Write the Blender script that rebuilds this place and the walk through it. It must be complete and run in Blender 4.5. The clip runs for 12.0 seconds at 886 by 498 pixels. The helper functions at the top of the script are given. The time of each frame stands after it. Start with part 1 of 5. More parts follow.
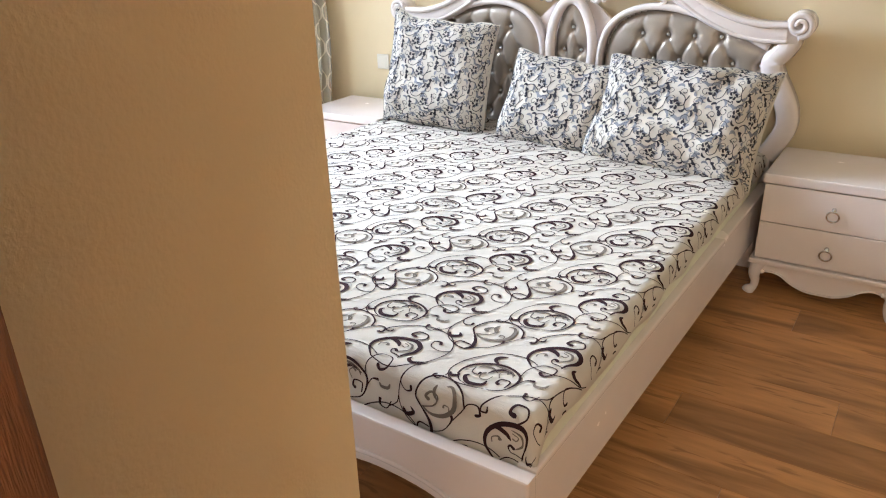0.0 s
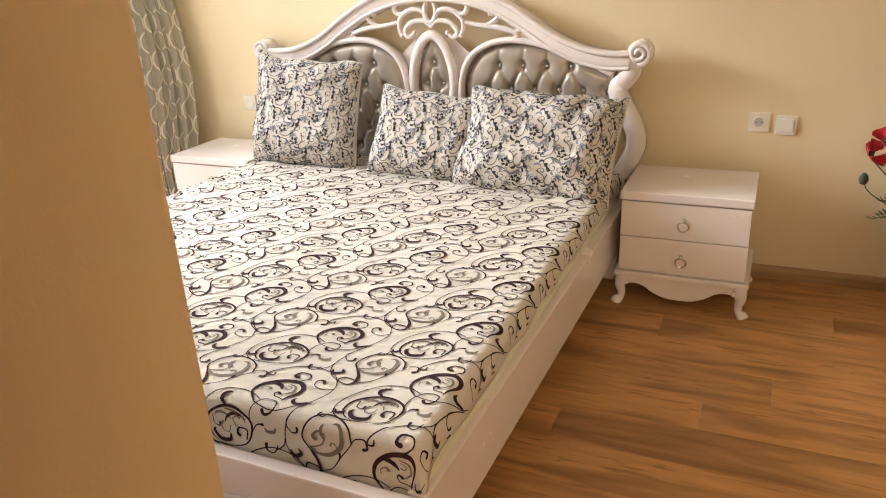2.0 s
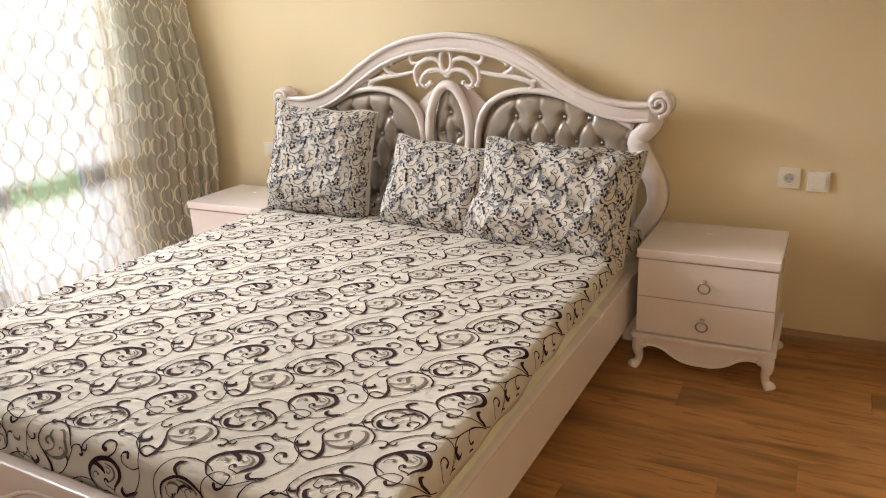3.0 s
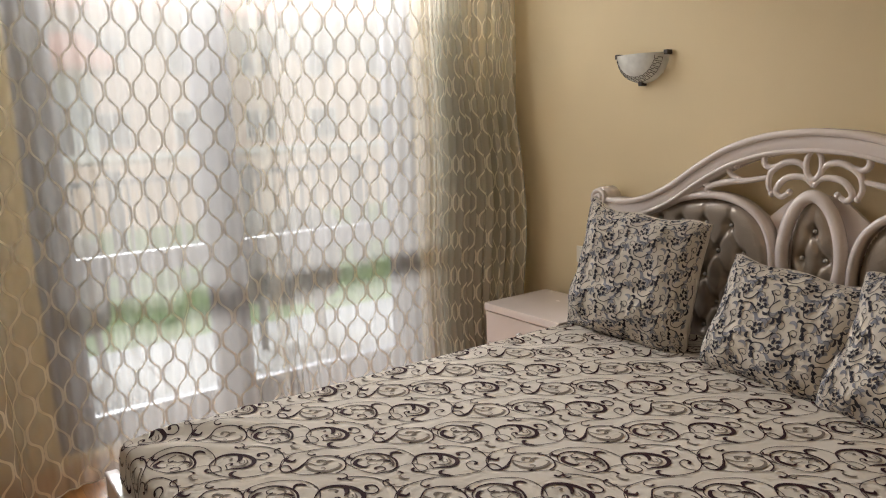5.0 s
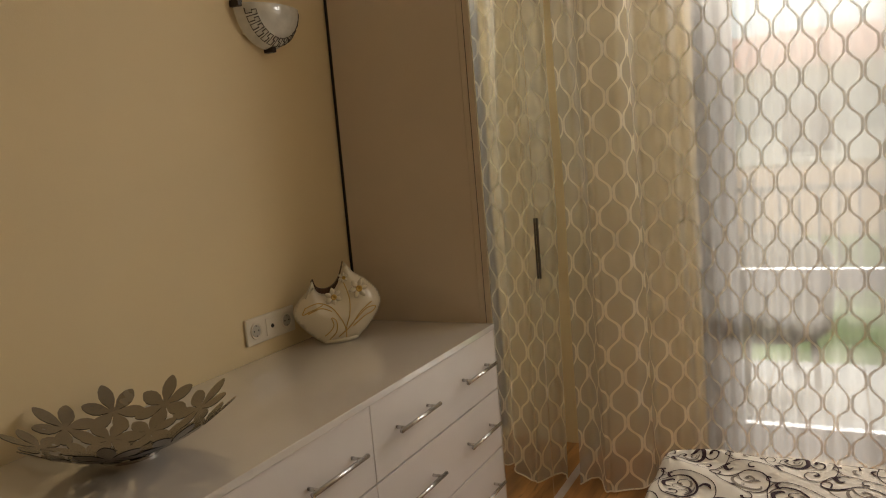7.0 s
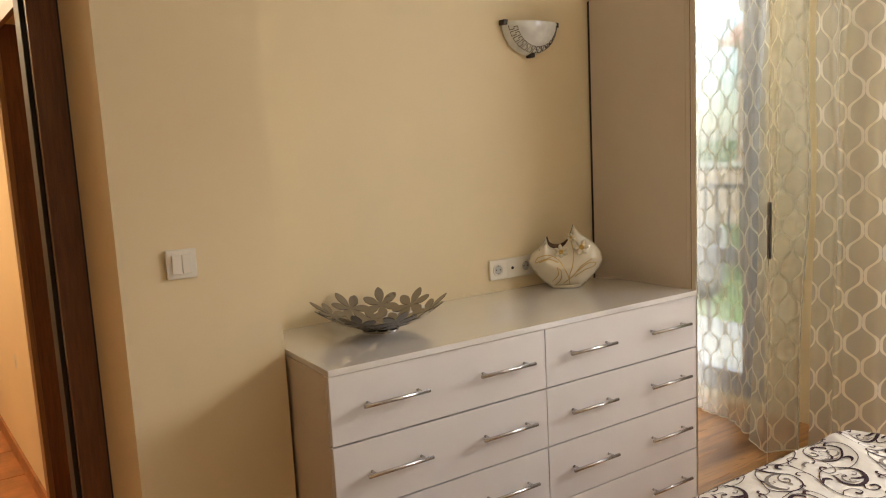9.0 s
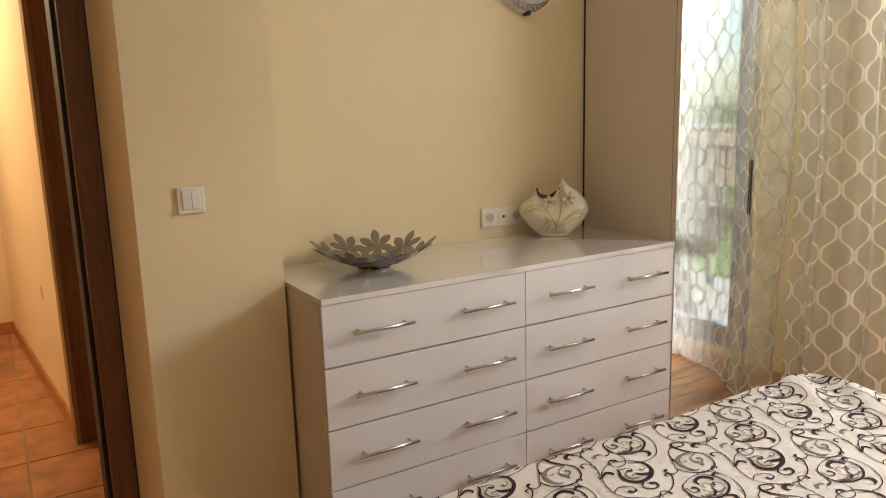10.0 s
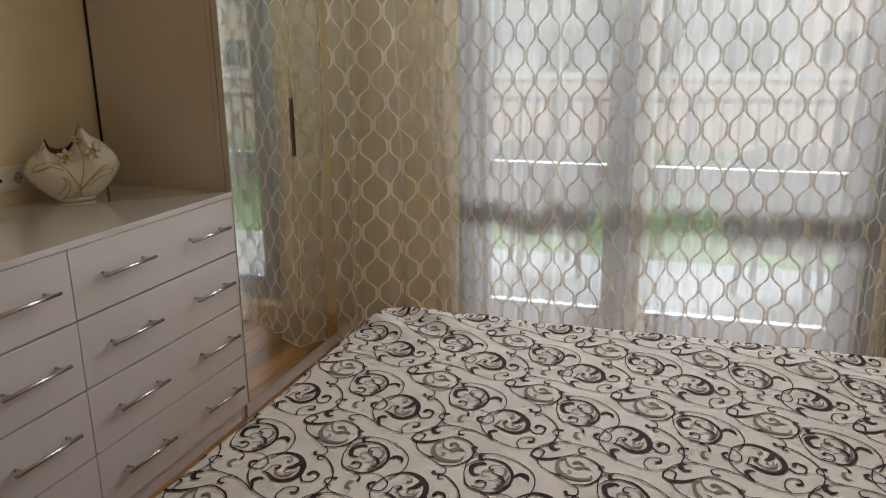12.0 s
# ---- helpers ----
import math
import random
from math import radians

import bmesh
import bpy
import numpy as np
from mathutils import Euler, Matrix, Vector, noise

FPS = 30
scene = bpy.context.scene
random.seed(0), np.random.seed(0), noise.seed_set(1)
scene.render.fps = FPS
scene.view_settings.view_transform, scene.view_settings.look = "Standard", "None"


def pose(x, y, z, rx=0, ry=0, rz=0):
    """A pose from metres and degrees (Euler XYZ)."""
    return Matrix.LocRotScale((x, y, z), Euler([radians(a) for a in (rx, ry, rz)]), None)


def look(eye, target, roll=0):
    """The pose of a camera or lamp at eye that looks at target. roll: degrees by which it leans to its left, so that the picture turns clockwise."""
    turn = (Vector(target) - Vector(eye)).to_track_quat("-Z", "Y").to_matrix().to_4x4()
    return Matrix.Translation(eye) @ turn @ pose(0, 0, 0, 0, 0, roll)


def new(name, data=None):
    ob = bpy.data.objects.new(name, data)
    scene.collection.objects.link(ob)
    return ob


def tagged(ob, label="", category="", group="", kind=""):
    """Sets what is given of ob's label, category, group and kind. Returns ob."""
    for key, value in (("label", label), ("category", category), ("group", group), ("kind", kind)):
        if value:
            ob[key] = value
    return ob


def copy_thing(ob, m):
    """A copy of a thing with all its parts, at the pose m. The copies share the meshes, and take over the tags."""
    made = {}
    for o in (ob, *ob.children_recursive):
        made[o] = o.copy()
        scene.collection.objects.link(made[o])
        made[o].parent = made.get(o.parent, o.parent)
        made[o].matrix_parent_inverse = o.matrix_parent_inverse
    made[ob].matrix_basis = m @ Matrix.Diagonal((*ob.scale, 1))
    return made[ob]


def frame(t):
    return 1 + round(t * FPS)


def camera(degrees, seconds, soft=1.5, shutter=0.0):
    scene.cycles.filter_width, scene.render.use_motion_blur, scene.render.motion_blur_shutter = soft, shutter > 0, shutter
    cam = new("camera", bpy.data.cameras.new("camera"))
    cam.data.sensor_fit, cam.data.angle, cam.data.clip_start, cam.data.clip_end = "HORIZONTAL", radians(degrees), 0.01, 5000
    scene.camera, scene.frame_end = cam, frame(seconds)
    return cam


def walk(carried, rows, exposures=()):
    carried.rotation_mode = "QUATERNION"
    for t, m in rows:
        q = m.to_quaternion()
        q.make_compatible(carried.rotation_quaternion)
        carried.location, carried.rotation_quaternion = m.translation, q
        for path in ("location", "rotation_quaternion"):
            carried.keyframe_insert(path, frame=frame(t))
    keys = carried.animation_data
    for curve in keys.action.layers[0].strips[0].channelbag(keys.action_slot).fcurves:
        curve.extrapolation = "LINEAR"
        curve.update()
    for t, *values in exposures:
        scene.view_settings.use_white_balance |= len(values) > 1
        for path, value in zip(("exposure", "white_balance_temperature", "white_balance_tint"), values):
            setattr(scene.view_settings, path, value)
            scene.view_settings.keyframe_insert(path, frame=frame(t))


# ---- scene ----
cam = camera(61.8, 12.0, soft=1.1)
PATH = [
    (0, (-0.122, 0.048, 1.399), (-1.15, 1.563, 0.594), -1.9),
    (0.5, (-0.079, 0.064, 1.398), (-1.072, 1.594, 0.578), -2.0),
    (1, (-0.089, 0.04, 1.398), (-0.995, 1.626, 0.583), -2.1),
    (1.5, (-0.102, 0.008, 1.41), (-0.941, 1.643, 0.62), -2.6),
    (2, (-0.076, 0.029, 1.427), (-0.848, 1.718, 0.684), -2.8),
    (2.5, (-0.005, 0.115, 1.427), (-0.772, 1.825, 0.729), -2.5),
    (2.7, (0.023, 0.155, 1.424), (-0.792, 1.853, 0.753), -2.7),
    (4.3, (-0.098, 0.571, 1.384), (-1.379, 2.048, 0.965), -1.6),
    (4.5, (-0.144, 0.62, 1.378), (-1.517, 2.021, 0.987), -1.8),
    (5, (-0.241, 0.769, 1.387), (-1.847, 1.908, 1.036), -2.1),
    (5.5, (-0.278, 1.02, 1.424), (-2.098, 1.782, 1.096), -2.8),
    (6, (-0.341, 1.227, 1.387), (-2.306, 1.431, 1.073), -4.0),
    (6.5, (-0.337, 1.426, 1.41), (-2.262, 0.966, 1.126), -4.8),
    (7, (-0.2, 1.63, 1.452), (-1.954, 0.703, 1.203), -4.9),
    (7.5, (-0.124, 1.816, 1.444), (-1.736, 0.642, 1.281), -5.0),
    (7.7, (-0.133, 1.873, 1.432), (-1.698, 0.637, 1.279), -4.8),
    (9.3, (-0.078, 2.548, 1.46), (-1.075, 0.838, 1.175), -2.5),
    (9.5, (-0.074, 2.6, 1.453), (-1.052, 0.882, 1.145), -2.2),
    (10, (-0.066, 2.659, 1.44), (-1.086, 0.98, 1.068), -1.6),
    (10.5, (-0.052, 2.658, 1.42), (-1.229, 1.1, 0.989), -1.2),
    (11, (-0.067, 2.631, 1.394), (-1.518, 1.342, 0.911), -0.2),
    (11.5, (-0.101, 2.439, 1.379), (-1.784, 1.483, 0.874), -0.3),
    (12, (-0.154, 2.158, 1.366), (-1.99, 1.557, 0.849), -0.5),
]
# seconds, stops, kelvin, tint: the clip's own exposure and white balance
EXPOSURES = [
    (0.0, 2.0, 5100, 6), (0.6, 1.85, 5600, 7), (2.0, 1.95, 6000, 9), (2.5, 1.75, 6000, 9), (4.5, 0.9, 6400, 12), (5.5, 0.2, 6350, 11), (6.5, 0.15, 6700, 11),
    (7.5, 0.62, 7600, 12), (9.5, 1.35, 6250, 11), (10.5, 1.2, 6350, 11), (11.2, 0.65, 6150, 11), (12.0, 0.3, 6000, 10),
]
walk(cam, [(t, look(eye, target, roll)) for t, eye, target, roll in PATH], EXPOSURES)

# ---- light ----
world = bpy.data.worlds.new("sky")
scene.world = world
world.use_nodes = True
sky = world.node_tree.nodes.new("ShaderNodeTexSky")
sky.sky_type = "NISHITA"
sky.sun_disc = False
sky.sun_elevation = radians(50)
sky.sun_rotation = radians(146)
world.node_tree.links.new(sky.outputs["Color"], world.node_tree.nodes["Background"].inputs["Color"])
world.node_tree.nodes["Background"].inputs["Strength"].default_value = 0.09
sun_data = bpy.data.lights.new("sun", "SUN")
sun_data.energy, sun_data.angle, sun_data.color = 2.2, radians(0.5), (1.0, 0.95, 0.87)
sun = new("sun", sun_data)
sun.matrix_world = look((6, -9, 13), (0, 0, 0))


def area_lamp(name, m, sx, sy, watts, colour, spread=180):
    data = bpy.data.lights.new(name, "AREA")
    data.shape, data.size, data.size_y, data.energy, data.color = "RECTANGLE", sx, sy, watts, colour
    data.spread = radians(spread)
    ob = new(name, data)
    ob.matrix_world = m
    return ob


# added area lamps: two stand in for skylight at the window's opening, one fills the hall behind the bedroom door
area_lamp("window_daylight", look((-11.0, 2.05, 4.25), (-3.0, 2.05, 1.3)), 8.0, 1.5, 300, (0.98, 0.96, 0.97), 70)
area_lamp("window_skylight", look((-3.575, 2.10, 2.175), (0, 2.10, 2.13)), 1.60, 0.19, 20, (0.97, 0.96, 0.98), 170)
# added under the hall ceiling; the hall's own light source is unseen
area_lamp("hall_fill", look((0.60, -1.9, 2.55), (0.05, -0.9, 0.2)), 0.7, 1.0, 22, (1.0, 0.76, 0.48))

# ---- materials ----
def material(name, colour, rough=0.5, metal=0.0, vary=0.08, scale=6.0, bump=0.02, bump_scale=120.0, per_piece=0.0, coat=0.0, stretch=(1, 1, 1), spec=0.5):
    m = bpy.data.materials.new(name)
    m.use_nodes = True
    nt = m.node_tree
    N, L = nt.nodes, nt.links
    b = N["Principled BSDF"]
    b.inputs["Roughness"].default_value, b.inputs["Metallic"].default_value = rough, metal
    b.inputs["Coat Weight"].default_value, b.inputs["Coat Roughness"].default_value = coat, 0.04
    b.inputs["Specular IOR Level"].default_value = spec
    tc = N.new("ShaderNodeTexCoord")
    mp = N.new("ShaderNodeMapping")
    mp.inputs["Scale"].default_value = stretch
    L.new(tc.outputs["Object"], mp.inputs["Vector"])
    big = N.new("ShaderNodeTexNoise")
    big.inputs["Scale"].default_value, big.inputs["Detail"].default_value = scale, 4
    L.new(mp.outputs["Vector"], big.inputs["Vector"])
    fine = N.new("ShaderNodeTexNoise")
    fine.inputs["Scale"].default_value, fine.inputs["Detail"].default_value = bump_scale, 3
    L.new(mp.outputs["Vector"], fine.inputs["Vector"])
    ramp = N.new("ShaderNodeValToRGB")
    e = ramp.color_ramp.elements
    e[0].position, e[1].position = 0.3, 0.7
    e[0].color = [max(0, c * (1 - vary)) for c in colour] + [1]
    e[1].color = [min(1, c * (1 + vary)) for c in colour] + [1]
    L.new(big.outputs["Fac"], ramp.inputs["Fac"])
    out = ramp.outputs["Color"]
    if per_piece:
        place = N.new("ShaderNodeObjectInfo")
        jump = N.new("ShaderNodeVectorMath")
        jump.operation = "SCALE"
        jump.inputs[0].default_value = (31.0, 17.0, 23.0)
        L.new(place.outputs["Random"], jump.inputs["Scale"])
        shift = N.new("ShaderNodeVectorMath")
        L.new(tc.outputs["Object"], shift.inputs[0])
        L.new(jump.outputs["Vector"], shift.inputs[1])
        L.new(shift.outputs["Vector"], mp.inputs["Vector"])
        info = N.new("ShaderNodeObjectInfo")
        mr = N.new("ShaderNodeMapRange")
        mr.inputs["To Min"].default_value, mr.inputs["To Max"].default_value = 1 - per_piece, 1 + per_piece
        L.new(info.outputs["Random"], mr.inputs["Value"])
        mul = N.new("ShaderNodeVectorMath")
        mul.operation = "SCALE"
        L.new(out, mul.inputs[0])
        L.new(mr.outputs["Result"], mul.inputs["Scale"])
        out = mul.outputs["Vector"]
    L.new(out, b.inputs["Base Color"])
    rr = N.new("ShaderNodeMapRange")
    rr.inputs["To Min"].default_value, rr.inputs["To Max"].default_value = max(0.02, rough * 0.85), min(1, rough * 1.15)
    L.new(big.outputs["Fac"], rr.inputs["Value"])
    L.new(rr.outputs["Result"], b.inputs["Roughness"])
    if bump:
        bp = N.new("ShaderNodeBump")
        bp.inputs["Strength"].default_value, bp.inputs["Distance"].default_value = 1.0, bump * 0.05
        L.new(fine.outputs["Fac"], bp.inputs["Height"])
        L.new(bp.outputs["Normal"], b.inputs["Normal"])
    return m


def glass(name, colour=(0.95, 0.98, 0.97)):
    m = bpy.data.materials.new(name)
    m.use_nodes = True
    nt = m.node_tree
    N, L = nt.nodes, nt.links
    N.remove(N["Principled BSDF"])
    tr = N.new("ShaderNodeBsdfTransparent")
    tr.inputs["Color"].default_value = (*colour, 1)
    gl = N.new("ShaderNodeBsdfGlossy")
    gl.inputs["Roughness"].default_value = 0.02
    fr = N.new("ShaderNodeFresnel")
    mx = N.new("ShaderNodeMixShader")
    L.new(fr.outputs[0], mx.inputs[0])
    L.new(tr.outputs[0], mx.inputs[1])
    L.new(gl.outputs[0], mx.inputs[2])
    L.new(mx.outputs[0], N["Material Output"].inputs["Surface"])
    return m


M_WALL = material("wall_paint", (0.80, 0.66, 0.42), 0.75, vary=0.03, scale=1.5, bump=0.008, bump_scale=320)
M_HALLWALL = material("hall_paint", (0.82, 0.66, 0.42), 0.75, vary=0.03, scale=1.5, bump=0.008, bump_scale=320)
M_CEIL = material("ceiling_paint", (0.82, 0.80, 0.75), 0.85, vary=0.02)
M_LACQ = material("white_lacquer", (0.80, 0.71, 0.67), 0.26, vary=0.02, bump=0, coat=0.3)
M_DRESS = material("gloss_white_board", (0.74, 0.70, 0.68), 0.20, vary=0.015, bump=0, spec=0.4)
M_DTOP = material("polished_white_board", (0.70, 0.66, 0.62), 0.05, vary=0.015, bump=0, coat=1.0, spec=0.9)
for key, value in (("Coat IOR", 2.0), ("Coat Roughness", 0.008)):
    M_DTOP.node_tree.nodes["Principled BSDF"].inputs[key].default_value = value
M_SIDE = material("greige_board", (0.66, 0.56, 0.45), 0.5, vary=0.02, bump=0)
M_COVER = material("cream_cotton", (0.70, 0.635, 0.55), 0.9, vary=0.03, scale=9, bump=0.05, bump_scale=500, spec=0.2)
M_DARKWOOD = material("dark_brown_veneer", (0.17, 0.070, 0.028), 0.4, vary=0.25, scale=14, bump=0.02, stretch=(8, 8, 0.6))
M_DOOR = material("brown_oak_veneer", (0.30, 0.165, 0.075), 0.42, vary=0.22, scale=14, bump=0.02, stretch=(8, 8, 0.5))
M_MIRROR = material("mirror_silver", (0.86, 0.88, 0.84), 0.02, 1.0, vary=0.0, bump=0)
# plain black; on gaps and holes it stands in for their shade
M_BLACK = material("black_gap", (0.02, 0.017, 0.015), 0.6)
M_GLASS = glass("window_glass")
M_WINFRAME = material("grey_window_profile", (0.17, 0.185, 0.24), 0.4, vary=0.02)



def sheer():
    """Voile with a woven ogee trellis that is denser than its ground."""
    m = bpy.data.materials.new("ogee_voile")
    m.use_nodes = True
    nt = m.node_tree
    N, L = nt.nodes, nt.links
    N.remove(N["Principled BSDF"])

    def mth(op, a, b=None, c=None):
        n = N.new("ShaderNodeMath")
        n.operation = op
        for i, v in enumerate((a, b, c)):
            if v is None:
                continue
            if isinstance(v, (int, float)):
                n.inputs[i].default_value = v
            else:
                L.new(v, n.inputs[i])
        return n.outputs[0]

    uv = N.new("ShaderNodeUVMap")
    uv.uv_map = "cloth"
    sep = N.new("ShaderNodeSeparateXYZ")
    L.new(uv.outputs[0], sep.inputs[0])
    u, v = sep.outputs[0], sep.outputs[1]
    pitch = 0.055
    turn = mth("MULTIPLY", v, 2 * math.pi / 0.190)
    c = mth("SUBTRACT", mth("MULTIPLY", mth("COSINE", turn), 0.0250), mth("MULTIPLY", mth("COSINE", mth("MULTIPLY", turn, 3.0)), 0.0030))
    d1 = mth("ABSOLUTE", mth("WRAP", mth("SUBTRACT", u, c), pitch, -pitch))
    d2 = mth("ABSOLUTE", mth("WRAP", mth("ADD", mth("SUBTRACT", u, pitch), c), pitch, -pitch))
    d = mth("MINIMUM", d1, d2)
    wid = mth("MULTIPLY_ADD", mth("ABSOLUTE", mth("SINE", turn)), 0.0014, 0.0046)
    mask = N.new("ShaderNodeMapRange")
    mask.inputs["From Min"].default_value, mask.inputs["From Max"].default_value = -0.0007, 0.0007
    L.new(mth("SUBTRACT", wid, d), mask.inputs["Value"])
    weave = N.new("ShaderNodeTexNoise")
    weave.inputs["Scale"].default_value = 300
    L.new(uv.outputs[0], weave.inputs["Vector"])
    dens = mth("MULTIPLY_ADD", mask.outputs["Result"], 0.45, SHEER_BASE)
    dens = mth("ADD", dens, mth("MULTIPLY_ADD", weave.outputs["Fac"], 0.08, -0.04))
    tr = N.new("ShaderNodeBsdfTransparent")
    tr.inputs["Color"].default_value = (0.97, 0.98, 0.97, 1)
    di = N.new("ShaderNodeBsdfDiffuse")
    di.inputs["Color"].default_value = (0.82, 0.78, 0.68, 1)
    tl = N.new("ShaderNodeBsdfTranslucent")
    tl.inputs["Color"].default_value = (0.87, 0.85, 0.79, 1)
    mx = N.new("ShaderNodeMixShader")
    L.new(mth("MULTIPLY_ADD", mask.outputs["Result"], -0.44, 0.52), mx.inputs[0])
    L.new(di.outputs[0], mx.inputs[1])
    L.new(tl.outputs[0], mx.inputs[2])
    out = N.new("ShaderNodeMixShader")
    L.new(dens, out.inputs[0])
    L.new(tr.outputs[0], out.inputs[1])
    L.new(mx.outputs[0], out.inputs[2])
    L.new(out.outputs[0], N["Material Output"].inputs["Surface"])
    return m


SHEER_BASE = 0.40
M_SHEER = sheer()


def wood(name, light, dark, rough, size=(0.5, 9, 9), per_piece=True, coat=0.0):
    """Veneer or laminate with long grain along the first stretched axis, dark figure and knots."""
    m = material(name, light, rough, 0, 0.12, 6.0, 0.006, 60.0, 0.10 if per_piece else 0.0, coat, size)
    nt = m.node_tree
    N, L = nt.nodes, nt.links
    b = N["Principled BSDF"]
    mp = next(n for n in N if n.type == "MAPPING")
    src = b.inputs["Base Color"].links[0].from_socket
    fig = N.new("ShaderNodeTexNoise")
    fig.inputs["Scale"].default_value, fig.inputs["Detail"].default_value, fig.inputs["Distortion"].default_value = 0.95, 7, 1.5
    L.new(mp.outputs["Vector"], fig.inputs["Vector"])
    fr = N.new("ShaderNodeValToRGB")
    e = fr.color_ramp.elements
    e[0].position, e[1].position = 0.45, 0.66
    e[0].color, e[1].color = (0, 0, 0, 1), (0.72, 0.72, 0.72, 1)
    L.new(fig.outputs["Fac"], fr.inputs["Fac"])
    line = N.new("ShaderNodeTexNoise")
    line.inputs["Scale"].default_value, line.inputs["Detail"].default_value, line.inputs["Distortion"].default_value = 7.0, 3, 0.6
    L.new(mp.outputs["Vector"], line.inputs["Vector"])
    lr = N.new("ShaderNodeValToRGB")
    e = lr.color_ramp.elements
    e[0].position, e[1].position = 0.57, 0.66
    e[0].color, e[1].color = (0, 0, 0, 1), (0.5, 0.5, 0.5, 1)
    L.new(line.outputs["Fac"], lr.inputs["Fac"])
    top = N.new("ShaderNodeMath")
    top.operation = "MAXIMUM"
    L.new(fr.outputs["Color"], top.inputs[0])
    L.new(lr.outputs["Color"], top.inputs[1])
    mix = N.new("ShaderNodeMix")
    mix.data_type = "RGBA"
    L.new(top.outputs[0], mix.inputs["Factor"])
    L.new(src, mix.inputs["A"])
    mix.inputs["B"].default_value = (*dark, 1)
    L.new(mix.outputs["Result"], b.inputs["Base Color"])
    b.inputs["Specular IOR Level"].default_value = 0.32
    return m


M_FLOOR = wood("oak_laminate", (0.52, 0.255, 0.088), (0.14, 0.060, 0.020), 0.30, (0.9, 7, 7))
M_PRINT = material("dark_plum_print", (0.040, 0.018, 0.021), 0.9, vary=0.15, bump=0, spec=0.1)
M_PRINT_GREY = material("taupe_print", (0.20, 0.165, 0.135), 0.9, vary=0.15, bump=0, spec=0.1)
M_PILLOW_PRINT = material("slate_print", (0.045, 0.042, 0.052), 0.9, vary=0.2, bump=0, spec=0.1)
M_PILLOW_GREY = material("grey_print", (0.25, 0.25, 0.275), 0.9, vary=0.2, bump=0, spec=0.1)
M_HEM = material("hem_cotton", (0.78, 0.73, 0.62), 0.9, vary=0.04)
M_SHEET = material("pale_mattress_cover", (0.78, 0.76, 0.60), 0.9, vary=0.04, bump=0.04, bump_scale=400)
M_LEATHER = material("taupe_leatherette", (0.40, 0.335, 0.275), 0.22, 0.25, vary=0.06, scale=10, bump=0.02, bump_scale=220)
M_CRYSTAL = material("crystal_button", (0.75, 0.75, 0.75), 0.1, 0.6, vary=0.1, bump=0)
M_CHROME = material("brushed_chrome", (0.62, 0.61, 0.60), 0.22, 1.0, vary=0.05, bump=0.002)
M_STEEL = material("satin_steel", (0.30, 0.28, 0.26), 0.26, 1.0, vary=0.06, scale=12, bump=0.01)
M_BRASS = material("polished_brass", (0.83, 0.55, 0.16), 0.12, 1.0, vary=0.06, bump=0.002)
M_GOLD = material("gold_line", (0.62, 0.42, 0.14), 0.3, 0.8, vary=0.08, bump=0)
M_CERAMIC = material("cream_ceramic", (0.78, 0.71, 0.56), 0.2, vary=0.03, bump=0.003, coat=0.5)
M_PLASTIC = material("white_plastic", (0.82, 0.76, 0.65), 0.3, vary=0.02, bump=0.002)
# darker plastic: the shadow in the socket's recess is put into this colour
M_SOCKET_SHADE = material("socket_recess_shade", (0.50, 0.48, 0.43), 0.4, vary=0.03, bump=0)
M_OPAL = material("marbled_opal_glass", (0.72, 0.72, 0.68), 0.2, vary=0.14, scale=22, bump=0.004, coat=0.4)
M_CLIP = material("dark_bronze_clip", (0.03, 0.018, 0.014), 0.4, vary=0.1)
M_DARKHANDLE = material("dark_steel_handle", (0.10, 0.095, 0.09), 0.35, 0.9, vary=0.05)
M_VASE = material("brown_glazed_ceramic", (0.115, 0.062, 0.038), 0.14, vary=0.55, scale=9, bump=0.01, coat=0.6, stretch=(5, 5, 0.5))
M_POPPY = material("poppy_red", (0.55, 0.012, 0.02), 0.7, vary=0.25, scale=40, bump=0.05, bump_scale=160)
M_LEAF = material("artificial_leaf", (0.075, 0.12, 0.045), 0.6, vary=0.35, scale=30, bump=0.03)
M_STEM = material("dull_green_stem", (0.10, 0.105, 0.055), 0.7, vary=0.2)
M_BUD = material("dark_bud", (0.045, 0.05, 0.028), 0.7, vary=0.2)
M_BASEBOARD = material("oak_skirting", (0.36, 0.215, 0.105), 0.45, vary=0.2, scale=6, bump=0.01, stretch=(0.5, 6, 6))
M_TILE = material("terracotta_tile", (0.40, 0.17, 0.065), 0.35, vary=0.3, scale=9, bump=0.03, bump_scale=60, per_piece=0.1)
M_GROUT = material("tile_grout", (0.36, 0.27, 0.18), 0.9)
M_SUB = material("dark_underlay", (0.05, 0.03, 0.02), 0.9)
M_PAVE = material("pale_terrace_slab", (0.40, 0.39, 0.385), 0.8, vary=0.1, scale=5, bump=0.04, per_piece=0.06)
M_GRASS = material("lawn", (0.10, 0.17, 0.045), 0.9, vary=0.35, scale=3, bump=0.2, bump_scale=60)
M_FENCE = material("grey_fence_paint", (0.07, 0.07, 0.08), 0.6, vary=0.1)
M_HOUSE = material("white_render", (0.62, 0.59, 0.55), 0.85, vary=0.06, scale=1.2)
M_HOUSEPINK = material("peach_render", (0.66, 0.45, 0.34), 0.85, vary=0.06, scale=1.2)
M_ROOF = material("red_clay_roof", (0.42, 0.16, 0.10), 0.8, vary=0.2, scale=3, bump=0.1, bump_scale=20)
M_DARKGLASS = material("dark_window_pane", (0.05, 0.06, 0.07), 0.1, vary=0.1, bump=0)
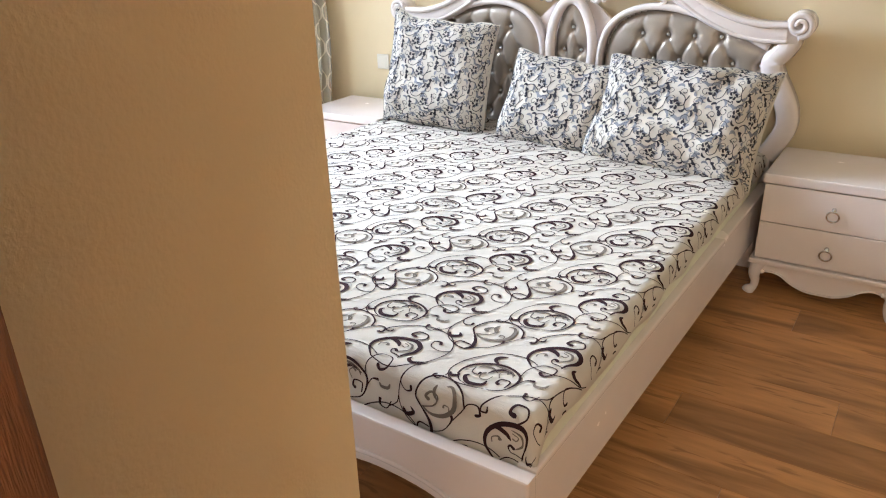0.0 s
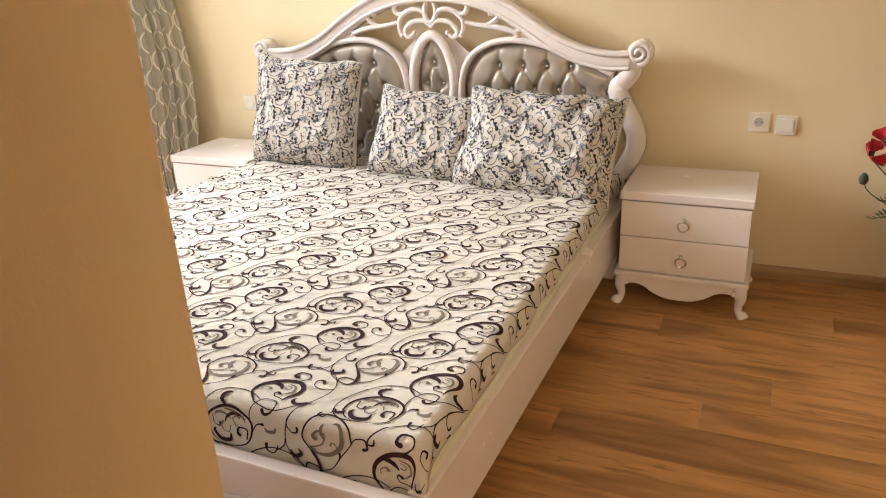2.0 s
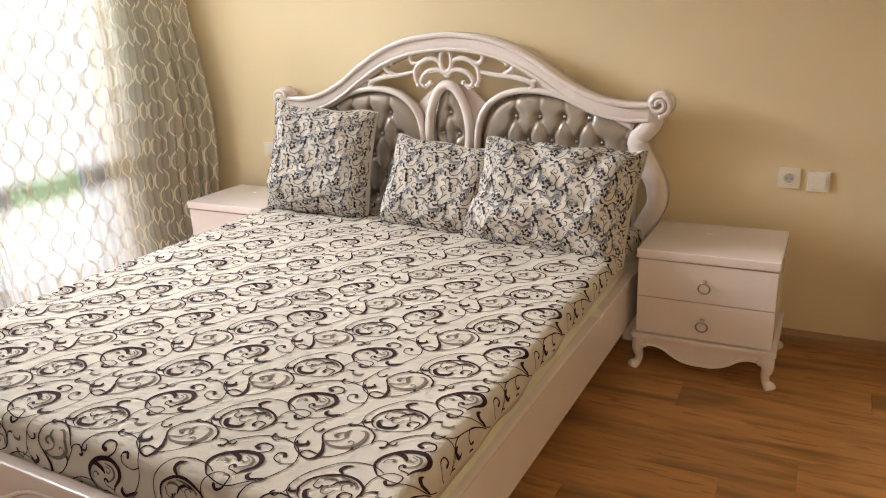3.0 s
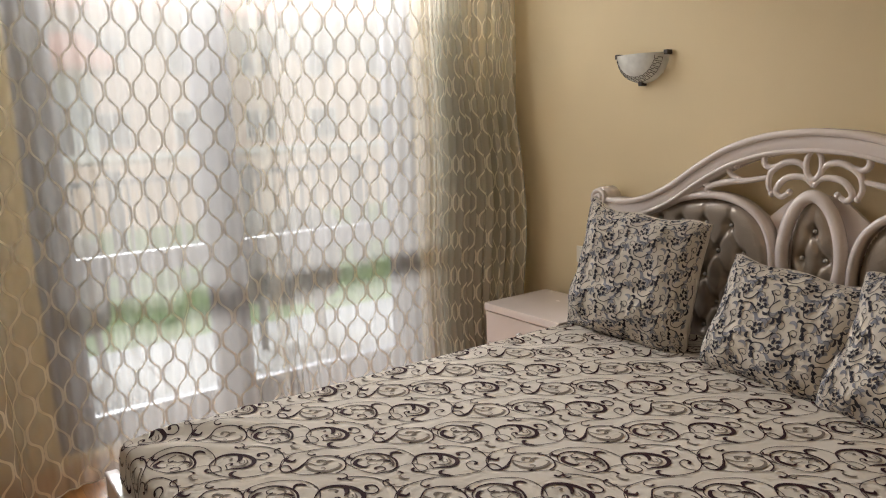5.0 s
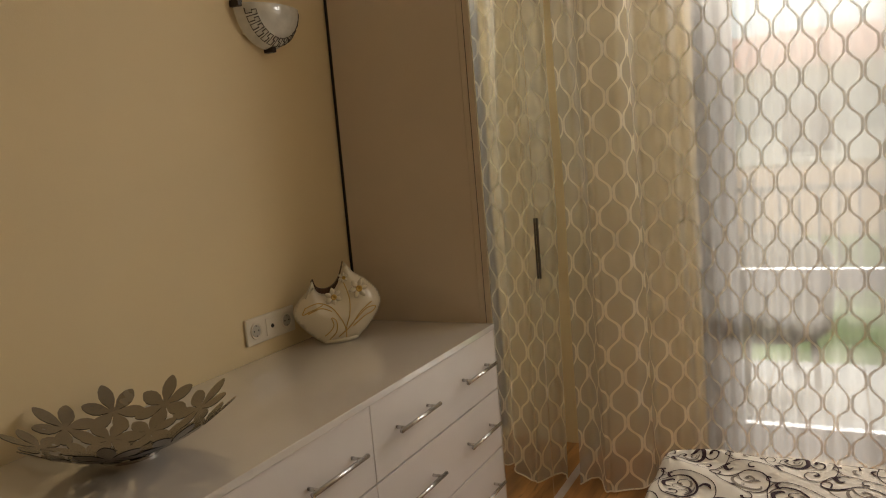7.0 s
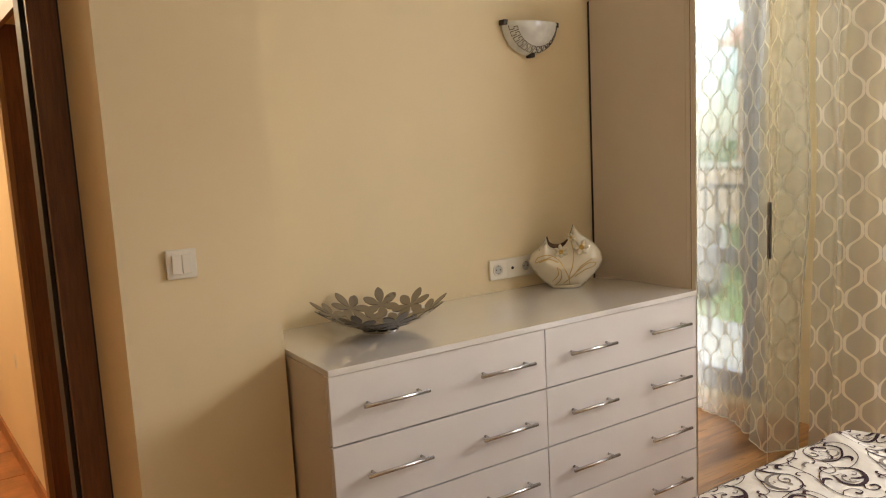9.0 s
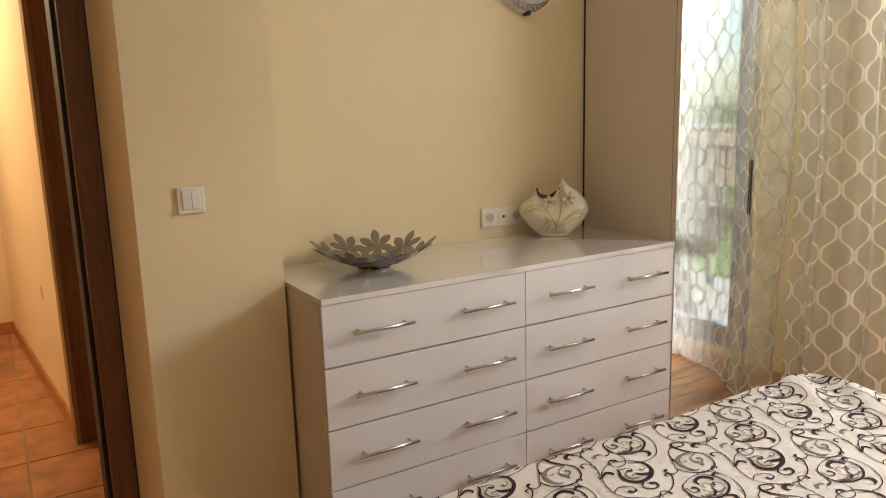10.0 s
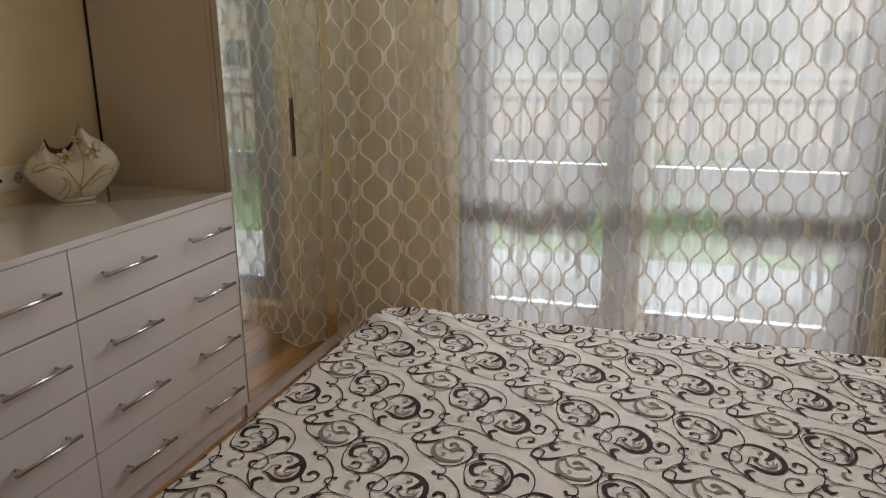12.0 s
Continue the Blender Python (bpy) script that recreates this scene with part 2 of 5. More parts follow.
M_WICKER = material("grey_wicker", (0.13, 0.125, 0.12), 0.7, vary=0.2, scale=60, bump=0.2, bump_scale=150)

# ---- mesh helpers ----
def empty(name, label, category, group="", kind="", at=(0, 0, 0)):
    ob = new(name)
    ob.empty_display_size = 0.1
    ob.location = at
    return tagged(ob, label, category, group, kind)


def part(name, bm, mat, parent=None, label="", smooth=False):
    """One mesh object from a bmesh in world coordinates, as a child of parent."""
    me = bpy.data.meshes.new(name)
    if smooth:
        for f in bm.faces:
            f.smooth = True
    bm.normal_update()
    bm.to_mesh(me)
    bm.free()
    me.materials.append(mat)
    ob = new(name, me)
    if parent:
        p, off = parent, Vector()
        while p:
            off += p.location
            p = p.parent
        me.transform(Matrix.Translation(-off))
        ob.parent = parent
    return tagged(ob, label)


def structure(name, bm, mat, label, category, smooth=False):
    return tagged(part(name, bm, mat, None, "", smooth), label, category, "", "structure")


def box(x0, x1, y0, y1, z0, z1, bevel=0.0, segments=2, bm=None):
    own = bmesh.new()
    bmesh.ops.create_cube(own, size=1)
    bmesh.ops.scale(own, vec=(x1 - x0, y1 - y0, z1 - z0), verts=own.verts)
    bmesh.ops.translate(own, vec=((x0 + x1) / 2, (y0 + y1) / 2, (z0 + z1) / 2), verts=own.verts)
    if bevel:
        bmesh.ops.bevel(own, geom=list(own.edges), offset=bevel, segments=segments, affect="EDGES", profile=0.6)
    if bm is None:
        return own
    return join(bm, own)


def join(bm, other):
    me = bpy.data.meshes.new("tmp")
    other.to_mesh(me)
    other.free()
    bm.from_mesh(me)
    bpy.data.meshes.remove(me)
    return bm


def prism(points, axis, a, b, bevel=0.0, segments=2):
    """A flat outline pulled from a to b along axis. The outline's two numbers are the other axes in order."""
    bm = bmesh.new()

    def at(p, d):
        return {"x": (d, p[0], p[1]), "y": (p[0], d, p[1]), "z": (p[0], p[1], d)}[axis]

    v0 = [bm.verts.new(at(p, a)) for p in points]
    v1 = [bm.verts.new(at(p, b)) for p in points]
    n = len(points)
    f0, f1 = bm.faces.new(v0), bm.faces.new(v1)
    for i in range(n):
        bm.faces.new((v0[i], v0[(i + 1) % n], v1[(i + 1) % n], v1[i]))
    if bevel:
        bmesh.ops.bevel(bm, geom=list(set(f0.edges) | set(f1.edges)), offset=bevel, segments=segments, affect="EDGES", profile=0.6)
    bmesh.ops.recalc_face_normals(bm, faces=bm.faces)
    return bm


def tube(points, radii, sides=10, bm=None, flat=None, closed=False):
    """A round bar along points; flat=(normal, factor) squashes it along a fixed direction."""
    own = bm if bm is not None else bmesh.new()
    pts = [Vector(p) for p in points]
    n = len(pts)
    if not isinstance(radii, (list, tuple)):
        radii = [radii] * n
    rings = []
    up = None
    for i, p in enumerate(pts):
        d = (pts[(i + 1) % n] - pts[i - 1]) if closed else pts[min(i + 1, n - 1)] - pts[max(i - 1, 0)]
        d.normalize()
        if flat:
            a = Vector(flat[0])
            b = d.cross(a).normalized()
        else:
            if up is None:
                up = Vector((0, 0, 1)) if abs(d.z) < 0.9 else Vector((1, 0, 0))
            b = d.cross(up).normalized()
            a = b.cross(d).normalized()
            up = a
        k = flat[1] if flat else 1.0
        rings.append([own.verts.new(p + radii[i] * (math.cos(2 * math.pi * j / sides) * b + k * math.sin(2 * math.pi * j / sides) * a)) for j in range(sides)])
    for i in range(n if closed else n - 1):
        r0, r1 = rings[i], rings[(i + 1) % n]
        for j in range(sides):
            own.faces.new((r0[j], r0[(j + 1) % sides], r1[(j + 1) % sides], r1[j]))
    if not closed:
        own.faces.new(rings[0][::-1])
        own.faces.new(rings[-1])
    bmesh.ops.recalc_face_normals(own, faces=own.faces)
    return own


def lathe(profile, centre=(0, 0, 0), axis="z", sides=32, bm=None):
    """A turned shape: profile of (radius, height) along an axis."""
    own = bm if bm is not None else bmesh.new()
    cx, cy, cz = centre
    rings = []
    for r, h in profile:
        ring = []
        for j in range(sides):
            c, s = r * math.cos(2 * math.pi * j / sides), r * math.sin(2 * math.pi * j / sides)
            p = {"z": (cx + c, cy + s, cz + h), "y": (cx + c, cy + h, cz + s), "x": (cx + h, cy + c, cz + s)}[axis]
            ring.append(own.verts.new(p))
        rings.append(ring)
    for r0, r1 in zip(rings, rings[1:]):
        for j in range(sides):
            own.faces.new((r0[j], r0[(j + 1) % sides], r1[(j + 1) % sides], r1[j]))
    own.faces.new(rings[0])
    own.faces.new(rings[-1])
    bmesh.ops.recalc_face_normals(own, faces=own.faces)
    return own


def spline(points, n=8):
    """A smooth curve through points, of any dimension."""
    pts = [Vector(p) for p in points]
    out = []
    for i in range(len(pts) - 1):
        p0, p1, p2, p3 = pts[max(i - 1, 0)], pts[i], pts[i + 1], pts[min(i + 2, len(pts) - 1)]
        for k in range(n):
            t = k / n
            out.append(0.5 * ((2 * p1) + (p2 - p0) * t + (2 * p0 - 5 * p1 + 4 * p2 - p3) * t * t + (3 * p1 - p0 - 3 * p2 + p3) * t ** 3))
    out.append(pts[-1])
    return out


# ---- the room ----
XW, XE, YN, YD, H = -3.55, 1.15, 3.40, 0.085, 2.6      # window wall, east wall, bed wall, dresser wall, ceiling
XC, YC, XP = -0.414, 0.36, -0.85                        # corner of the wall by the door, its face, its other end
XR, YR = -0.3716, 0.118                                  # inner end of its splayed reveal
XJ = 0.50                                               # the doorway's other side
YH = -0.06                                              # hall face of the door wall
structure("wall_north", box(XW - 0.3, XE + 0.2, YN, YN + 0.2, -0.1, H), M_WALL, "smooth cream yellow painted plaster wall behind the bed", "wall")
structure("wall_dresser", box(XW - 0.3, XP, YH, YD, -0.1, H), M_WALL, "smooth cream yellow painted plaster wall behind the dresser", "wall")
structure("wall_door_side", prism([(XP, YH), (XR, YH), (XR, YR), (XC, YC), (XP, YC)], "z", -0.1, H), M_WALL, "cream yellow wall block beside the doorway", "wall")
structure("wall_door_far", box(XJ, XE + 0.2, YH, YC, -0.1, H), M_WALL, "cream yellow painted wall beside the open door", "wall")
structure("wall_over_door", box(XC, XJ, YH, YC, 2.08, H), M_WALL, "cream yellow painted wall over the doorway", "wall")
structure("wall_east", box(XE, XE + 0.2, YC, YN, -0.1, H), M_WALL, "plain cream yellow painted wall", "wall")
WY0, WY1, WZ0, WZ1 = 1.12, 2.98, 0.03, 2.28              # window opening
bm = box(XW - 0.3, XW, YD, WY0, -0.1, H)
box(XW - 0.3, XW, WY1, YN, -0.1, H, bm=bm)
box(XW - 0.3, XW, WY0, WY1, WZ1, H, bm=bm)
box(XW - 0.3, XW, WY0, WY1, -0.1, WZ0, bm=bm)
structure("wall_window", bm, M_WALL, "cream yellow painted wall around the balcony window", "wall")
structure("ceiling", box(XW - 0.3, XE + 0.2, YH, YN + 0.2, H, H + 0.1), M_CEIL, "plain white painted ceiling", "ceiling")
# unseen block, added to keep the sun off the terrace
structure("terrace_shade_block", box(XW - 0.3, XE + 0.2, -3.3, YN + 0.2, H + 0.1, 3.45), M_HOUSE, "unseen pale block added above the ceiling to shade the terrace", "wall")

# ---- hall behind the door ----
HA, HB = Vector((-0.315, -0.45)), Vector((-0.09, -3.1))      # the hall's side wall, a little askew


def hall_at(k, off=0.0, z=0.0):
    d = HB - HA
    n = Vector((-d.y, d.x)).normalized()
    p = HA + d * k + n * off
    return (p.x, p.y, z)


def hall_slab(k0, k1, o0, o1, z0, z1, bm=None):
    own = bm if bm is not None else bmesh.new()
    lo = [own.verts.new(hall_at(k, o, z0)) for k, o in ((k0, o0), (k1, o0), (k1, o1), (k0, o1))]
    hi = [own.verts.new(hall_at(k, o, z1)) for k, o in ((k0, o0), (k1, o0), (k1, o1), (k0, o1))]
    own.faces.new(lo[::-1])
    own.faces.new(hi)
    for i in range(4):
        own.faces.new((lo[i], lo[(i + 1) % 4], hi[(i + 1) % 4], hi[i]))
    bmesh.ops.recalc_face_normals(own, faces=own.faces)
    return own


K1 = 0.17
bm = hall_slab(K1, 1.08, -0.2, 0, -0.1, H)
hall_slab(-0.17, K1, -0.2, 0, 2.02, H, bm)
structure("wall_hall", bm, M_HALLWALL, "warm cream painted hall wall with a side doorway", "wall")
structure("wall_hall_end", box(-0.6, 1.3, -3.3, -3.1, -0.1, H), M_HALLWALL, "warm cream painted wall at the hall's end", "wall")
structure("wall_hall_far", box(1.05, 1.25, -3.1, YH, -0.1, H), M_HALLWALL, "plain warm cream painted hall wall", "wall")
structure("wall_side_room", box(-1.35, -1.2, -1.6, YH, -0.1, H), M_HALLWALL, "plain wall of the dim room beside the hall", "wall")
structure("wall_side_room_back", box(-1.2, -0.4, -1.6, -1.45, -0.1, H), M_HALLWALL, "plain back wall of the dim side room", "wall")
structure("ceiling_hall", box(-1.35, 1.25, -3.3, YH, H, H + 0.1), M_CEIL, "plain white hall ceiling", "ceiling")

# bedroom doorway: frame, lining and the open leaf
frame_door = empty("door_frame", "dark brown wood-veneer door frame set in the wall", "door frame", kind="structure")
XI = XR + 0.078                                           # inner face of the jamb
part("jamb", box(XR, XI, -0.075, YR, 0, 2.05, 0.003), M_DARKWOOD, frame_door)
part("jamb", box(XJ - 0.028, XJ, -0.075, YR, 0, 2.05, 0.003), M_DARKWOOD, frame_door)
part("head", box(XI, XJ - 0.028, -0.075, YR, 1.995, 2.08, 0.003), M_DARKWOOD, frame_door)
# stops are black to carry the shade of the gap beside the frame
part("stop", box(XI, XI + 0.014, -0.075, YR - 0.045, 0, 1.99, 0.003), M_BLACK, frame_door, "door stop coloured black for the shaded gap at the jamb")
part("stop", box(XJ - 0.042, XJ - 0.028, -0.075, YR - 0.045, 0, 1.99, 0.003), M_BLACK, frame_door, "door stop coloured black for the shaded gap at the jamb")
# black strip painted for the shadow line between jamb and plaster
part("shadow_gap", box(XR - 0.006, XR + 0.004, YR, YR + 0.004, 0, 2.05), M_BLACK, frame_door, "thin black strip drawn for the shadow gap at the plaster")
part("casing", box(XR - 0.05, XR + 0.03, -0.098, -0.076, 0, 2.13, 0.004), M_DARKWOOD, frame_door)
part("casing", box(XJ - 0.02, XJ + 0.06, -0.098, -0.076, 0, 2.13, 0.004), M_DARKWOOD, frame_door)
part("casing", box(XR + 0.03, XJ - 0.02, -0.098, -0.076, 2.05, 2.13, 0.004), M_DARKWOOD, frame_door)
part("strike_plate", box(XI - 0.0002, XI + 0.0025, YR - 0.035, YR - 0.010, 0.93, 1.0), M_CHROME, frame_door, "small bright metal strike plate")
part("threshold", box(XI + 0.014, XJ - 0.042, -0.02, 0.02, 0.0, 0.006, 0.002), M_CHROME, frame_door, "flat metal threshold strip")


leaf = empty("door_leaf", "wide open brown oak-veneer door with brass knob", "door", at=(XJ - 0.01, 0.175, 0))
panel = part("panel", box(0, 0.80, 0, 0.04, 0.008, 2.01, 0.003), M_DOOR, None)
panel.parent = leaf
for z in (0.25, 1.75):
    h = part("hinge", lathe([(0.0, 0), (0.008, 0), (0.008, 0.09), (0.0, 0.09)], (0, 0.045, z), sides=12), M_BRASS)
    h.parent = leaf
for sgn in (1, -1):
    kn = part("door_knob", lathe([(0.0, 0.012), (0.011, 0.012), (0.012, 0.022), (0.020, 0.028), (0.028, 0.036), (0.030, 0.045), (0.028, 0.054), (0.022, 0.062), (0.012, 0.0655), (0.0, 0.066)], axis="y", sides=28), M_BRASS, None, "round polished brass door knob", True)
    kn.parent = leaf
    ro = part("rose", lathe([(0.0, 0.0), (0.036, 0.0), (0.036, 0.004), (0.030, 0.009), (0.016, 0.0125), (0.0, 0.0125)], axis="y", sides=28), M_BRASS, None, "", True)
    ro.parent = kn
    kn.matrix_basis = pose(0.735, 0.04, 0.98) if sgn > 0 else pose(0.735, 0.0, 0.98, 180, 0, 0)
leaf.matrix_basis = pose(XJ - 0.012, 0.172, 0, 0, 0, 84)

# side door frame and the door at the hall's end
side = empty("side_door_frame", "dark reddish-brown door frame in the hall wall", "door frame", kind="structure")
part("casing", hall_slab(K1 - 0.012, K1 + 0.018, 0.001, 0.02, 0, 2.07), M_DOOR, side)
part("jamb", hall_slab(K1 - 0.012, K1 - 0.001, -0.2, 0.0, 0, 2.02), M_DARKWOOD, side)
part("head", hall_slab(-0.13, K1 - 0.012, 0.001, 0.02, 1.99, 2.07), M_DOOR, side)
end = empty("hall_door", "closed brown oak door in a matching frame", "door", kind="structure")
part("casing", box(0.02, 0.09, -3.1, -3.075, 0, 2.1, 0.004), M_DOOR, end)
part("casing", box(0.90, 0.97, -3.1, -3.075, 0, 2.1, 0.004), M_DOOR, end)
part("casing", box(0.09, 0.90, -3.1, -3.075, 2.03, 2.1, 0.004), M_DOOR, end)
part("panel", box(0.09, 0.90, -3.1, -3.085, 0.005, 2.03, 0.003), M_DOOR, end)
part("handle", tube([(0.16, -3.085, 1.0), (0.16, -3.04, 1.0), (0.27, -3.04, 1.0)], 0.009), M_BRASS, end, "brass lever handle", True)

bm = hall_slab(K1 + 0.018, 1.0, 0, 0.012, 0, 0.085)
structure("baseboard_hall", bm, M_TILE, "low terracotta tile skirting along the hall", "baseboard")
structure("baseboard_hall_end", box(-0.08, 0.02, -3.1, -3.088, 0, 0.085), M_TILE, "low terracotta tile skirting", "baseboard")


def skirting(name, x0, x1, y0, y1, axis, inward):
    prof = [(0, 0), (0.016, 0), (0.016, 0.035), (0.010, 0.052), (0.004, 0.058), (0, 0.058)]
    if axis == "x":
        bm = prism([(y0 + inward * a, b) for a, b in prof], "x", x0, x1)
    else:
        bm = prism([(x0 + inward * a, b) for a, b in prof], "y", y0, y1)
    return structure(name, bm, M_BASEBOARD, "narrow oak-coloured laminate skirting board", "baseboard")


skirting("baseboard_north", XW, XE, YN, YN, "x", -1)
skirting("baseboard_side", XP + 0.003, XC, YC, YC, "x", 1)
skirting("baseboard_far", XJ, XE, YC, YC, "x", 1)
skirting("baseboard_east", XE, XE, YC + 0.02, YN - 0.02, "y", -1)

# ---- window ----
win = empty("window_1", "grey-framed double balcony door with glass panes", "window", kind="structure")
XF0, XF1 = -3.66, -3.585
for y0, y1 in ((WY0, WY0 + 0.07), (WY1 - 0.07, WY1)):
    part("window_frame", box(XF0, XF1, y0, y1, WZ0, WZ1, 0.004), M_WINFRAME, win)
part("window_frame", box(XF0, XF1, WY0 + 0.07, WY1 - 0.07, WZ1 - 0.07, WZ1, 0.004), M_WINFRAME, win)
part("window_sill", box(XF0, XF1, WY0 + 0.07, WY1 - 0.07, WZ0, WZ0 + 0.05, 0.004), M_WINFRAME, win)
for y0, y1 in ((1.192, 1.910), (1.914, 2.908)):
    z0, z1 = WZ0 + 0.052, WZ1 - 0.072
    sash = part("sash", box(XF0 + 0.020, XF1 - 0.002, y0, y0 + 0.085, z0, z1, 0.004), M_WINFRAME, win)
    part("stile", box(XF0 + 0.020, XF1 - 0.002, y1 - 0.085, y1, z0, z1, 0.004), M_WINFRAME, sash)
    part("top_rail", box(XF0 + 0.020, XF1 - 0.002, y0 + 0.085, y1 - 0.085, z1 - 0.09, z1, 0.004), M_WINFRAME, sash)
    part("middle_rail", box(XF0 + 0.020, XF1 - 0.002, y0 + 0.085, y1 - 0.085, 0.765, 0.855, 0.004), M_WINFRAME, sash)
    part("bottom_rail", box(XF0 + 0.020, XF1 - 0.002, y0 + 0.085, y1 - 0.085, z0, z0 + 0.08, 0.004), M_WINFRAME, sash)
    for a, b in ((z0 + 0.08, 0.765), (0.855, z1 - 0.09)):
        p = part("pane", box(-3.631, -3.625, y0 + 0.085, y1 - 0.085, a, b), M_GLASS, sash, "clear glass pane")
        p.visible_shadow = False

# ---- curtains ----
def curtain(name, y0, y1, parent, label, seed, gather, lean, push):
    """One sheer panel: folds crowd together where it is gathered."""
    bm = bmesh.new()
    uvl = bm.loops.layers.uv.new("cloth")
    ny, nz = 420, 46
    ph = seed * 1.7
    cols, arc = [], 0.0
    prev = None
    top = 2.5
    us = []
    for i in range(ny + 1):
        k = i / ny
        g = gather(k)
        y = y0 + (y1 - y0) * k
        w = 17.0 * (y - y0) + ph + 2.6 * g * math.sin(9 * k + ph)
        wide = 0.014 + 0.010 * math.sin(3.1 * y + ph) + 0.058 * g
        f = 1 + 2.0 * g
        fold = 0.034 * g * math.cos(w * f * 1.25 + 0.6)
        y += fold
        x = wide * math.sin(w * f * 1.25) + 0.45 * wide * math.sin(w * f * 2.6 + 1.3) + 0.006 * math.sin(w * 5.3 + 2 * math.sin((y - fold) * 9))
        if prev is not None:
            arc += math.hypot(y - prev[0], x - prev[1])
        prev = (y, x)
        us.append(arc)
        col = []
        for j in range(nz + 1):
            z = top * j / nz + 0.012
            s = 1 - z / top
            sway = 0.025 * s * math.sin(2.3 * y + 3 * z + ph) + 0.012 * math.sin(5.0 * z + 7 * y)
            amp = 0.75 + 0.5 * s + 0.25 * math.sin(4 * z + 2 * y + ph)
            yy = y + 0.02 * s * math.sin(6 * y + ph) + lean(k, s)
            xx = -3.29 + amp * x + sway + 0.03 * g * s + 0.07 * g * s * s + push(k)
            col.append(bm.verts.new((xx, yy, z)))
        cols.append(col)
    for i in range(ny):
        for j in range(nz):
            f = bm.faces.new((cols[i][j], cols[i + 1][j], cols[i + 1][j + 1], cols[i][j + 1]))
            f.smooth = True
            for lp, (a, b) in zip(f.loops, ((i, j), (i + 1, j), (i + 1, j + 1), (i, j + 1))):
                lp[uvl].uv = (us[a], top * b / nz)
    low = [c[0].co.copy() for c in cols]
    high = [c[-1].co.copy() for c in cols]
    ob = part(name, bm, M_SHEER, parent, label)
    part("hem", tube(low[::3], 0.0035, 5), M_HEM, parent, "narrow stitched hem")
    part("heading_tape", tube(high[::3], 0.008, 5, flat=((0, 0, 1), 2.5)), M_HEM, parent, "white heading tape")
    return ob


def ramp(a, b, v):
    t = min(1, max(0, (v - a) / (b - a)))
    return t * t * (3 - 2 * t)


cur = empty("curtain_near_wardrobe", "sheer cream voile curtain with ogee trellis weave, gathered by the wardrobe", "curtain", "sheer curtains", at=(-3.29, 0.7, 0))
curtain("cloth", 0.668, 2.03, cur, "", 1, lambda k: 1 - ramp(0.08, 0.36, k), lambda k, s: 0.03 * s * (1 - k), lambda k: 0.14 * (1 - ramp(0.0, 0.30, k)))
cur2 = empty("curtain_near_bed", "sheer cream voile curtain with ogee trellis weave, gathered beside the bed", "curtain", "sheer curtains", at=(-3.29, 3.3, 0))
curtain("cloth", 1.98, 3.37, cur2, "", 2, lambda k: max(ramp(0.60, 0.85, k), 0.65 * (1 - ramp(0.0, 0.13, k))), lambda k, s: -0.03 * s * k, lambda k: 0.06 * ramp(0.75, 1.0, k))
rail = empty("curtain_rail", "plain white curtain rail under the ceiling", "curtain rail", at=(-3.29, 2.05, 2.52))
part("track", box(-3.32, -3.26, 0.66, 3.39, 2.52, 2.6, 0.004), M_PLASTIC, rail)

# ---- bed ----
XB = -1.573
bed = empty("bed", "white lacquered double bed with carved arched headboard and taupe tufted panels", "bed", at=(XB, 2.2, 0))
RX = 0.945                                   # half width over the rails


def side_rail(x0, x1):
    bm = box(x0, x1, 1.16, 3.27, 0.155, 0.342, 0.006)
    return box(x0 - 0.004, x1 + 0.004, 1.16, 3.27, 0.342, 0.360, 0.006, bm=bm)


part("side_rail", side_rail(XB + RX - 0.04, XB + RX), M_LACQ, bed)
part("side_rail", side_rail(XB - RX, XB - RX + 0.04), M_LACQ, bed)
half = [(0.955, 0.0), (0.90, 0.0), (0.885, 0.07), (0.86, 0.13), (0.80, 0.185), (0.70, 0.225), (0.56, 0.235), (0.44, 0.222), (0.30, 0.212), (0.20, 0.222), (0.12, 0.262), (0.055, 0.285), (0.0, 0.29)]
curve = [tuple(p) for p in spline(half, 4)]
under = curve + [(-a, b) for a, b in curve[::-1][1:]]
outline = [(XB + 0.955, 0.365)] + [(XB + a, b) for a, b in under] + [(XB - 0.955, 0.365)]
part("footboard", prism(outline, "y", 1.112, 1.150, 0.006), M_LACQ, bed)
part("footboard_moulding", tube([(XB + a, 1.111, b + 0.028) for a, b in under[6:-6]], 0.007, 8, flat=((0, 1, 0), 0.6)), M_LACQ, bed, "", True)
part("slat_base", box(XB - 0.91, XB + 0.91, 1.17, 3.25, 0.28, 0.33), M_LACQ, bed)
for sx in (-1, 1):
    part("leg", box(XB + sx * 0.90 - 0.03, XB + sx * 0.90 + 0.03, 3.17, 3.24, 0, 0.28, 0.008), M_LACQ, bed)

# headboard: swept arch, scrolls, posts, three padded panels and open tracery
HY = 3.275
arch_half = [(0.0, 1.280), (0.16, 1.266), (0.32, 1.220), (0.46, 1.146), (0.58, 1.068), (0.70, 1.012), (0.82, 0.985), (0.93, 0.985)]
ah = [tuple(p) for p in spline(arch_half, 6)]
arch = [(-a, b) for a, b in ah[::-1]] + ah[1:]


